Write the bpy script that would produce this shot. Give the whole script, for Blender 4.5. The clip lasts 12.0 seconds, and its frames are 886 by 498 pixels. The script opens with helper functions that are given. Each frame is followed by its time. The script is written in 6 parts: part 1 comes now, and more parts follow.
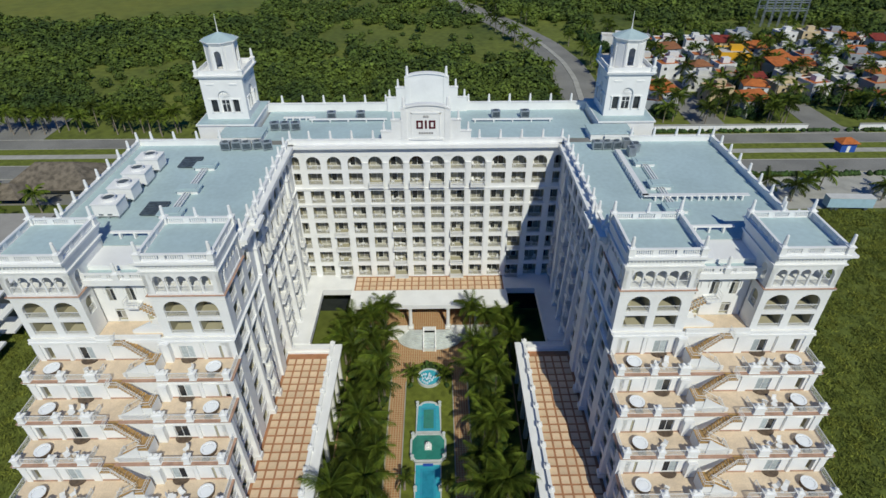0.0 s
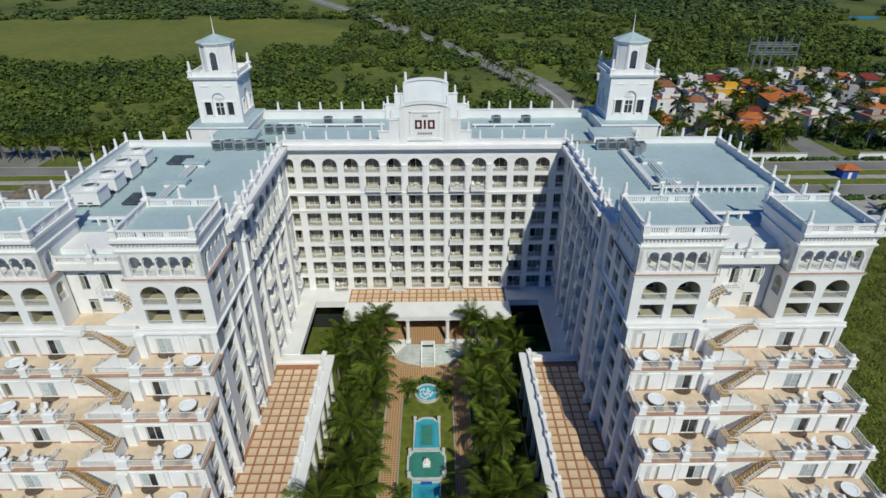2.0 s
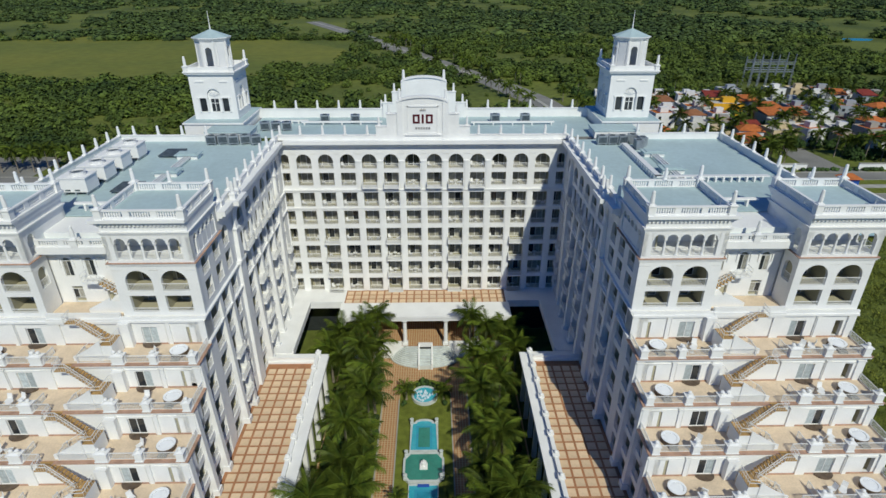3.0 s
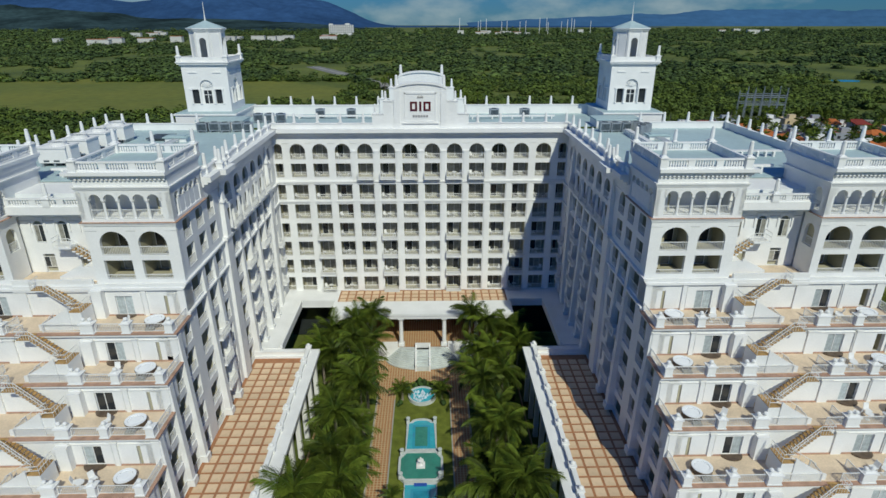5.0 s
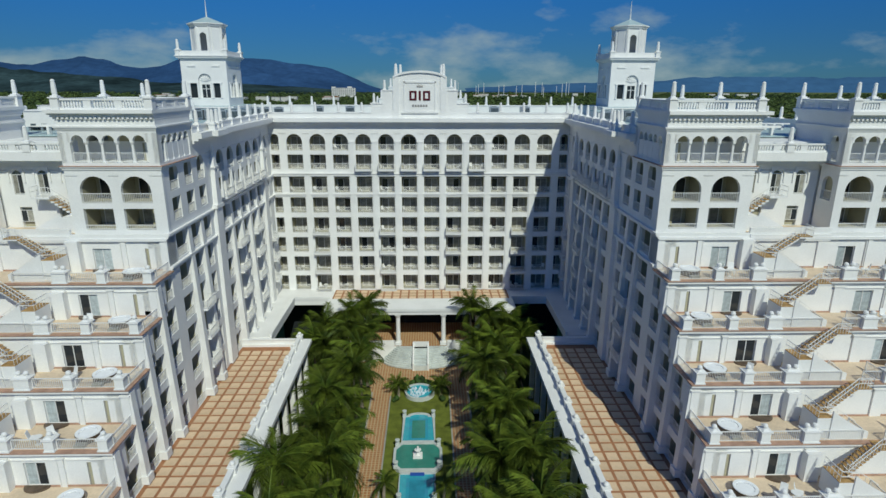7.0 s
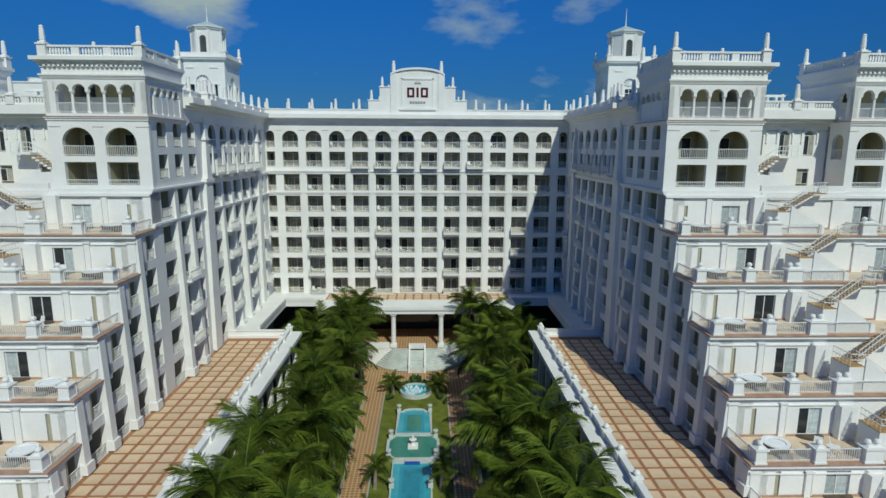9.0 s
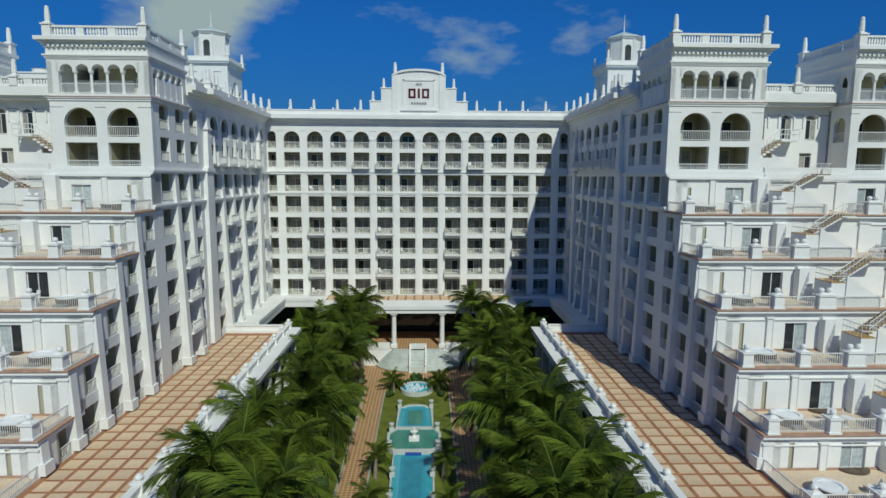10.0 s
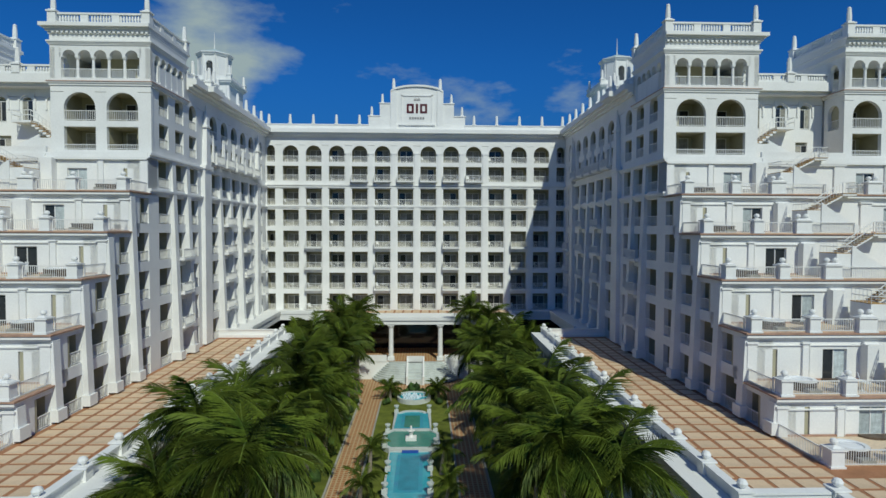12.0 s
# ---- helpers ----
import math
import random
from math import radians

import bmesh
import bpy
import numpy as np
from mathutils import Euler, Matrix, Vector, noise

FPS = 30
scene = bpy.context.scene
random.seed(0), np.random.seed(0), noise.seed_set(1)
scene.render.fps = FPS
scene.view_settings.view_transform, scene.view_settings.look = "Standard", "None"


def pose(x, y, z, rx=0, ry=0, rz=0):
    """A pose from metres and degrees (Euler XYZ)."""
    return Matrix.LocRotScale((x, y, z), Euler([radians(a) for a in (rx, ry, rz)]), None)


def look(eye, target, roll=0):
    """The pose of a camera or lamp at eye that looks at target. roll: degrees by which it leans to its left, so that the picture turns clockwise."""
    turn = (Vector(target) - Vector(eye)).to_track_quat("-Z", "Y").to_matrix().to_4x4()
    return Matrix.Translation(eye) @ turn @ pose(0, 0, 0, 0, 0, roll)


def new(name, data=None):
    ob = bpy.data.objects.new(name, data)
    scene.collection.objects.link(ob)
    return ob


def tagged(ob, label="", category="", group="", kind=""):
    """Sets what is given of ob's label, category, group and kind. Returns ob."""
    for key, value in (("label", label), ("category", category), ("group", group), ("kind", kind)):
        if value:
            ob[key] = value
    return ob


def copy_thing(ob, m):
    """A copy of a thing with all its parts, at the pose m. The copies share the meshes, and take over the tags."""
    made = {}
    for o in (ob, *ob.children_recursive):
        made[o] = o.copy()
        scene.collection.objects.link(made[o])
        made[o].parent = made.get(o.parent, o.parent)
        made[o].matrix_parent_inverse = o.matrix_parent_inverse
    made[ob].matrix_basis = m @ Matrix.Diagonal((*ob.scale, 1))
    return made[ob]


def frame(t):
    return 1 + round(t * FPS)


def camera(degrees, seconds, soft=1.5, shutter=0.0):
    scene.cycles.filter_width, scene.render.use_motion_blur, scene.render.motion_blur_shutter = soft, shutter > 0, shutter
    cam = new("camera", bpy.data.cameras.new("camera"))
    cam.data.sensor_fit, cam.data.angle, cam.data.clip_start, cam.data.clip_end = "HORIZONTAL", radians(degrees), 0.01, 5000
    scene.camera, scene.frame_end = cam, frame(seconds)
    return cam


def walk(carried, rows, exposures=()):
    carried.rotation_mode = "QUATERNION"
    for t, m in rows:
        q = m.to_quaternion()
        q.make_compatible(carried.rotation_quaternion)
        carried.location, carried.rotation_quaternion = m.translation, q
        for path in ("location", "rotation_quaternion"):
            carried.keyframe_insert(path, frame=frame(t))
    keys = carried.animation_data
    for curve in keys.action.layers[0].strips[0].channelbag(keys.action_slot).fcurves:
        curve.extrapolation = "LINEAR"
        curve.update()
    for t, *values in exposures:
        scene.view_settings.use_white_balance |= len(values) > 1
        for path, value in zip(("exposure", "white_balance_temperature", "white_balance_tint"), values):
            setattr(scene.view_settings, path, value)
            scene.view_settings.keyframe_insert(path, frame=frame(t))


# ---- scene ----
cam = camera(75.7, 12.0)
PATH = [
    (0, (1.952, -91.742, 78.152), (1.967, -90.095, 77.018), -0.3),
    (0.5, (1.675, -91.879, 75.981), (1.691, -90.206, 74.884), -0.2),
    (1, (1.571, -91.929, 73.726), (1.591, -90.227, 72.677), -0.2),
    (1.5, (1.548, -91.988, 71.421), (1.57, -90.262, 70.411), -0.2),
    (2, (1.522, -92.153, 68.583), (1.549, -90.407, 67.608), -0.1),
    (2.5, (1.511, -92.008, 66.2), (1.541, -90.242, 65.261), -0.0),
    (3, (1.629, -92.212, 63.584), (1.661, -90.426, 62.682), -0.0),
    (3.5, (1.552, -92.253, 61.076), (1.586, -90.452, 60.208), 0.0),
    (3.7, (1.463, -92.399, 60.547), (1.498, -90.592, 59.689), -0.1),
    (5.5, (1.489, -92.141, 50.569), (1.535, -90.269, 49.866), 0.1),
    (6, (1.428, -92.186, 47.957), (1.475, -90.298, 47.298), 0.2),
    (6.5, (1.262, -92.365, 45.195), (1.31, -90.46, 44.587), 0.2),
    (7, (1.356, -92.548, 42.296), (1.405, -90.626, 41.745), 0.2),
    (9, (1.473, -91.959, 32.239), (1.529, -89.991, 31.891), 0.3),
    (9.5, (1.241, -91.951, 30.015), (1.298, -89.975, 29.712), 0.3),
    (10, (1.234, -92.071, 27.911), (1.292, -90.088, 27.658), 0.3),
    (10.5, (1.257, -92.076, 26.066), (1.317, -90.088, 25.864), 0.3),
    (11, (1.192, -92.071, 24.38), (1.254, -90.078, 24.223), 0.2),
    (11.5, (1.136, -91.949, 22.908), (1.2, -89.953, 22.793), 0.2),
    (12, (1.291, -91.817, 21.428), (1.355, -89.82, 21.362), 0.2),
]
walk(cam, [(t, look(eye, target, roll)) for t, eye, target, roll in PATH],
     exposures=((0.0, 0.0, 6950, 1), (3.5, -0.01, 6900, 0), (5.5, -0.10, 6750, -3), (9.0, -0.15, 6700, -6), (12.0, -0.17, 6650, -5)))

# ---- light ----
SUN_TO = Vector((0.31, -1.0, 1.02)).normalized()
sun = new("sun", bpy.data.lights.new("sun", "SUN"))
sun.data.energy, sun.data.angle, sun.data.color = 3.3, radians(0.53), (1.0, 0.97, 0.92)
sun.rotation_euler = SUN_TO.to_track_quat("Z", "Y").to_euler()

world = bpy.data.worlds.new("sky")
scene.world = world
world.use_nodes = True
wn, wl = world.node_tree.nodes, world.node_tree.links
wn.clear()
w_out, w_bg = wn.new("ShaderNodeOutputWorld"), wn.new("ShaderNodeBackground")
w_sky = wn.new("ShaderNodeTexSky")
w_sky.sky_type = "NISHITA"
w_sky.sun_disc = False
w_sky.sun_elevation = math.asin(SUN_TO.z)
w_sky.sun_rotation = math.atan2(SUN_TO.x, SUN_TO.y)
w_sky.air_density, w_sky.dust_density, w_sky.ozone_density = 1.0, 0.1, 4.0
w_sky.altitude = 1000
w_co = wn.new("ShaderNodeTexCoord")
w_map = wn.new("ShaderNodeMapping")
w_map.inputs["Scale"].default_value = (1.0, 1.0, 2.4)
w_n1, w_n2 = wn.new("ShaderNodeTexNoise"), wn.new("ShaderNodeTexNoise")
w_n1.inputs["Scale"].default_value, w_n1.inputs["Detail"].default_value = 4.6, 9.0
w_n1.inputs["Roughness"].default_value = 0.55
w_n2.inputs["Scale"].default_value, w_n2.inputs["Detail"].default_value = 1.3, 3.0
w_sep = wn.new("ShaderNodeSeparateXYZ")
w_low = wn.new("ShaderNodeMapRange")
w_low.inputs["From Min"].default_value, w_low.inputs["From Max"].default_value = 0.02, 0.17
w_low.inputs["To Min"].default_value, w_low.inputs["To Max"].default_value = 0.085, -0.15
# one tall cloud low in the sky, and a fringe along the horizon
w_dist, w_big, w_add3 = wn.new("ShaderNodeVectorMath"), wn.new("ShaderNodeMapRange"), wn.new("ShaderNodeMath")
w_dist.operation = "DISTANCE"
w_dist.inputs[1].default_value = (-0.34, 0.90, 0.285)
w_big.inputs["From Min"].default_value, w_big.inputs["From Max"].default_value = 0.03, 0.17
w_big.inputs["To Min"].default_value, w_big.inputs["To Max"].default_value = 0.50, 0.0
w_add1, w_add2 = wn.new("ShaderNodeMath"), wn.new("ShaderNodeMath")
w_mul = wn.new("ShaderNodeMath")
w_mul.operation = "MULTIPLY"
w_mul.inputs[1].default_value = 0.45
w_ramp = wn.new("ShaderNodeValToRGB")
w_ramp.color_ramp.elements[0].position, w_ramp.color_ramp.elements[1].position = 0.78, 1.04
w_mix = wn.new("ShaderNodeMixRGB")
w_mix.inputs["Color2"].default_value = (4.3, 5.1, 5.8, 1)
w_tint = wn.new("ShaderNodeMixRGB")
w_tint.blend_type = "MULTIPLY"
w_tint.inputs["Fac"].default_value = 1.0
w_tint.inputs["Color2"].default_value = (0.11, 0.49, 1.08, 1)
# haze: the sky's colour near the horizon
w_haze, w_hz = wn.new("ShaderNodeMixRGB"), wn.new("ShaderNodeMapRange")
w_haze.inputs["Color1"].default_value, w_haze.inputs["Color2"].default_value = (0.10, 0.25, 0.50, 1), (0.11, 0.49, 1.08, 1)
w_hz.interpolation_type = "SMOOTHSTEP"
w_hz.inputs["From Min"].default_value, w_hz.inputs["From Max"].default_value = 0.0, 0.30
wl.new(w_co.outputs["Generated"], w_map.inputs["Vector"])
wl.new(w_map.outputs["Vector"], w_n1.inputs["Vector"])
wl.new(w_map.outputs["Vector"], w_n2.inputs["Vector"])
wl.new(w_co.outputs["Generated"], w_sep.inputs["Vector"])
wl.new(w_sep.outputs["Z"], w_low.inputs["Value"])
wl.new(w_sep.outputs["Z"], w_hz.inputs["Value"])
wl.new(w_hz.outputs["Result"], w_haze.inputs["Fac"])
wl.new(w_haze.outputs["Color"], w_tint.inputs["Color2"])
wl.new(w_n2.outputs["Fac"], w_mul.inputs[0])
wl.new(w_n1.outputs["Fac"], w_add1.inputs[0])
wl.new(w_mul.outputs["Value"], w_add1.inputs[1])
wl.new(w_add1.outputs["Value"], w_add2.inputs[0])
wl.new(w_low.outputs["Result"], w_add2.inputs[1])
wl.new(w_co.outputs["Generated"], w_dist.inputs[0])
wl.new(w_dist.outputs["Value"], w_big.inputs["Value"])
wl.new(w_add2.outputs["Value"], w_add3.inputs[0])
wl.new(w_big.outputs["Result"], w_add3.inputs[1])
wl.new(w_add3.outputs["Value"], w_ramp.inputs["Fac"])
wl.new(w_sky.outputs["Color"], w_tint.inputs["Color1"])
wl.new(w_tint.outputs["Color"], w_mix.inputs["Color1"])
wl.new(w_ramp.outputs["Color"], w_mix.inputs["Fac"])
wl.new(w_mix.outputs["Color"], w_bg.inputs["Color"])
wl.new(w_bg.outputs["Background"], w_out.inputs["Surface"])
w_bg.inputs["Strength"].default_value = 0.085

# ---- materials ----
def material(name, colour, rough=0.7, vary=0.12, scale=1.5, fine=14.0, bump=0.15, metal=0.0, island=0.0, obrand=0.0, second=None, spec=0.3):
    """A surface with variation at two scales, fine relief and a difference from piece to piece."""
    m = bpy.data.materials.new(name)
    m.use_nodes = True
    n, l = m.node_tree.nodes, m.node_tree.links
    bs = n["Principled BSDF"]
    bs.inputs["Roughness"].default_value, bs.inputs["Metallic"].default_value = rough, metal
    bs.inputs["Specular IOR Level"].default_value = spec
    co = n.new("ShaderNodeTexCoord")
    big, small = n.new("ShaderNodeTexNoise"), n.new("ShaderNodeTexNoise")
    big.inputs["Scale"].default_value, big.inputs["Detail"].default_value = scale, 6.0
    small.inputs["Scale"].default_value, small.inputs["Detail"].default_value = fine, 4.0
    l.new(co.outputs["Object"], big.inputs["Vector"])
    l.new(co.outputs["Object"], small.inputs["Vector"])
    mix = n.new("ShaderNodeMixRGB")
    c2 = second or tuple(c * (1 - 2.2 * vary) for c in colour)
    mix.inputs["Color1"].default_value, mix.inputs["Color2"].default_value = (*colour, 1), (*c2, 1)
    ramp = n.new("ShaderNodeValToRGB")
    ramp.color_ramp.elements[0].position, ramp.color_ramp.elements[1].position = 0.38, 0.68
    l.new(big.outputs["Fac"], ramp.inputs["Fac"])
    l.new(ramp.outputs["Color"], mix.inputs["Fac"])
    hsv = n.new("ShaderNodeHueSaturation")
    mr = n.new("ShaderNodeMapRange")
    mr.inputs["To Min"].default_value, mr.inputs["To Max"].default_value = 1 - vary, 1 + vary
    mr.inputs["From Min"].default_value, mr.inputs["From Max"].default_value = 0.3, 0.7
    l.new(small.outputs["Fac"], mr.inputs["Value"])
    value = mr.outputs["Result"]
    for amount, node, out in ((island, "ShaderNodeNewGeometry", "Random Per Island"), (obrand, "ShaderNodeObjectInfo", "Random")):
        if amount:
            src, r2, mu = n.new(node), n.new("ShaderNodeMapRange"), n.new("ShaderNodeMath")
            r2.inputs["To Min"].default_value, r2.inputs["To Max"].default_value = 1 - amount, 1 + amount
            mu.operation = "MULTIPLY"
            l.new(src.outputs[out], r2.inputs["Value"])
            l.new(value, mu.inputs[0])
            l.new(r2.outputs["Result"], mu.inputs[1])
            value = mu.outputs["Value"]
    l.new(value, hsv.inputs["Value"])
    l.new(mix.outputs["Color"], hsv.inputs["Color"])
    l.new(hsv.outputs["Color"], bs.inputs["Base Color"])
    if bump:
        b = n.new("ShaderNodeBump")
        b.inputs["Strength"].default_value, b.inputs["Distance"].default_value = bump, 0.05
        l.new(small.outputs["Fac"], b.inputs["Height"])
        l.new(b.outputs["Normal"], bs.inputs["Normal"])
    return m


WHITE = material("white_stucco", (0.82, 0.82, 0.80), 0.75, 0.035, 0.35, 9.0, 0.05)
# Olive cream, darkened in colour to deepen the shade inside recesses.
CREAM = material("shade_toned_cream", (0.43, 0.40, 0.28), 0.75, 0.05, 0.6, 8.0, 0.05)
ROOF = material("grey_roof_membrane", (0.43, 0.55, 0.56), 0.6, 0.06, 0.12, 1.4, 0.04)
TERRA = material("terracotta_trim", (0.46, 0.29, 0.21), 0.7, 0.12, 1.2, 10.0, 0.1)
TANFLOOR = material("tan_floor_tiles", (0.72, 0.58, 0.42), 0.6, 0.08, 0.5, 5.0, 0.05)
TILE = material("tan_deck_tile", (0.72, 0.54, 0.36), 0.6, 0.06, 0.8, 9.0, 0.06, obrand=0.10)
JOINT = material("brown_deck_border", (0.42, 0.20, 0.10), 0.7, 0.1, 1.0, 8.0, 0.08)
METALW = material("white_painted_metal", (0.78, 0.78, 0.76), 0.45, 0.04, 2.0, 20.0, 0.0)
METALG = material("galvanised_metal", (0.42, 0.46, 0.49), 0.4, 0.12, 1.0, 9.0, 0.05, metal=0.6)
DARKM = material("dark_coil_metal", (0.11, 0.14, 0.16), 0.5, 0.2, 2.0, 12.0, 0.1, metal=0.3)
TREAD = material("brown_stair_tread", (0.50, 0.31, 0.12), 0.65, 0.15, 2.0, 12.0, 0.1)
GLASS = material("dark_window_glass", (0.03, 0.035, 0.04), 0.08, 0.1, 0.5, 2.0, 0.0, spec=0.6)
SHEER = material("pale_sheer_curtain", (0.50, 0.56, 0.57), 0.3, 0.14, 3.0, 16.0, 0.05, obrand=0.2)
CURTAIN = material("curtained_window", (0.36, 0.35, 0.30), 0.35, 0.18, 2.0, 12.0, 0.05, obrand=0.35)
TUBW = material("white_acrylic", (0.85, 0.87, 0.88), 0.2, 0.02, 1.0, 6.0, 0.0, spec=0.5)
TUBWOOD = material("dark_tub_rim", (0.14, 0.10, 0.07), 0.5, 0.2, 2.0, 14.0, 0.1)
CHAIRW = material("white_plastic", (0.82, 0.82, 0.80), 0.4, 0.03, 1.0, 6.0, 0.0)
RED = material("dark_red_sign_paint", (0.085, 0.006, 0.016), 0.45, 0.05, 2.0, 20.0, 0.0)
SIGNG = material("grey_sign_paint", (0.30, 0.29, 0.29), 0.5, 0.05, 2.0, 20.0, 0.0)
GRASS = material("mown_grass", (0.155, 0.185, 0.028), 0.9, 0.18, 0.8, 22.0, 0.5)
GROUND = material("scrub_ground", (0.14, 0.165, 0.030), 0.95, 0.25, 0.012, 0.35, 0.6, second=(0.065, 0.09, 0.018))
MEADOW = material("meadow_grass", (0.170, 0.178, 0.030), 0.95, 0.16, 0.012, 0.15, 0.4, second=(0.105, 0.135, 0.026))
LEAF = material("scrub_leaves", (0.100, 0.142, 0.022), 0.8, 0.3, 0.03, 0.5, 0.3, island=0.4, second=(0.036, 0.064, 0.013))
# Far leaves tinted duller and bluer to stand in for distance haze.
LEAFF = material("haze_dulled_far_leaves", (0.085, 0.125, 0.030), 0.9, 0.3, 0.008, 0.2, 0.3, island=0.4, second=(0.036, 0.065, 0.022))
LEAFP = material("palm_leaf", (0.112, 0.150, 0.020), 0.58, 0.25, 0.8, 5.0, 0.1, obrand=0.5, second=(0.040, 0.070, 0.010), spec=0.2)
TUFT = material("rough_grass_blades", (0.17, 0.19, 0.03), 0.9, 0.35, 0.3, 3.0, 0.9, island=0.4, second=(0.09, 0.12, 0.022))
SHRUB = material("shrub_leaves", (0.05, 0.10, 0.02), 0.75, 0.3, 1.5, 9.0, 0.8, island=0.4)
BARK = material("palm_bark", (0.28, 0.24, 0.19), 0.9, 0.2, 1.5, 9.0, 0.5)
ASPHALT = material("asphalt", (0.25, 0.245, 0.22), 0.9, 0.12, 0.08, 2.0, 0.2)
CONC = material("pale_concrete", (0.42, 0.41, 0.36), 0.85, 0.1, 0.3, 5.0, 0.2)
POOLW = material("pale_stone_rim", (0.58, 0.62, 0.60), 0.6, 0.08, 1.0, 8.0, 0.1)
POOLB = material("blue_pool_tiles", (0.03, 0.34, 0.44), 0.25, 0.08, 1.0, 10.0, 0.0, second=(0.05, 0.26, 0.42))
POOLD = material("deep_blue_pool_tiles", (0.03, 0.28, 0.40), 0.25, 0.1, 1.0, 10.0, 0.0)
POOLG = material("green_pond_water", (0.04, 0.25, 0.19), 0.15, 0.1, 0.6, 6.0, 0.02, spec=0.5)
WATER = material("clear_pool_water", (0.05, 0.40, 0.50), 0.08, 0.06, 0.8, 5.0, 0.04, spec=0.5)
FOAM = material("fountain_foam", (0.62, 0.74, 0.82), 0.4, 0.15, 3.0, 14.0, 0.4)
# Ridge colours are bluish because the distance haze is painted into them.
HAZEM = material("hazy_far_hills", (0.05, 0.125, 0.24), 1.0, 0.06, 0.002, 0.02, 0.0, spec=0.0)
MOUNT = material("haze_blue_mountain", (0.035, 0.085, 0.19), 1.0, 0.15, 0.002, 0.02, 0.0, spec=0.0)
HILL = material("haze_tinted_hill", (0.04, 0.07, 0.075), 1.0, 0.3, 0.004, 0.03, 0.0, spec=0.0)
THATCH = material("grey_thatch", (0.20, 0.17, 0.13), 0.95, 0.25, 0.7, 9.0, 0.6)
TRAILP = material("pale_blue_trailer_paint", (0.38, 0.55, 0.62), 0.5, 0.06, 0.6, 5.0, 0.0)
BLUEP = material("blue_wall_paint", (0.03, 0.10, 0.42), 0.6, 0.08, 1.0, 8.0, 0.0)


def path_tiles():
    """Small square orange tiles with pale joints."""
    m = material("orange_path_tiles", (0.40, 0.17, 0.06), 0.75, 0.12, 0.6, 8.0, 0.1)
    n, l = m.node_tree.nodes, m.node_tree.links
    br = n.new("ShaderNodeTexBrick")
    br.offset = 0.0
    br.inputs["Color1"].default_value, br.inputs["Color2"].default_value = (0.40, 0.16, 0.06, 1), (0.34, 0.14, 0.055, 1)
    br.inputs["Mortar"].default_value = (0.50, 0.38, 0.22, 1)
    br.inputs["Scale"].default_value = 1.0
    br.inputs["Brick Width"].default_value, br.inputs["Row Height"].default_value = 0.42, 0.42
    br.inputs["Mortar Size"].default_value = 0.07
    co = [k for k in n if k.bl_idname == "ShaderNodeTexCoord"][0]
    l.new(co.outputs["Object"], br.inputs["Vector"])
    hs = [k for k in n if k.bl_idname == "ShaderNodeHueSaturation"][0]
    l.new(br.outputs["Color"], hs.inputs["Color"])
    return m


PATHT = path_tiles()
HOUSE_WALLS = [material(n, c, 0.8, 0.06, 0.4, 6.0, 0.05) for n, c in (
    ("white_render", (0.60, 0.60, 0.57)), ("blue_grey_render", (0.34, 0.37, 0.40)), ("cream_render", (0.60, 0.48, 0.30)),
    ("yellow_render", (0.75, 0.40, 0.03)), ("grey_render", (0.36, 0.34, 0.30)), ("bright_white_render", (0.74, 0.74, 0.72)))]
HOUSE_ROOFS = [material(n, c, 0.8, 0.15, 0.6, 5.0, 0.3) for n, c in (
    ("orange_roof_tiles", (0.50, 0.15, 0.04)), ("dark_red_roof", (0.26, 0.045, 0.03)), ("pale_flat_roof", (0.60, 0.57, 0.52)),
    ("brown_roof_tiles", (0.30, 0.13, 0.06)))]


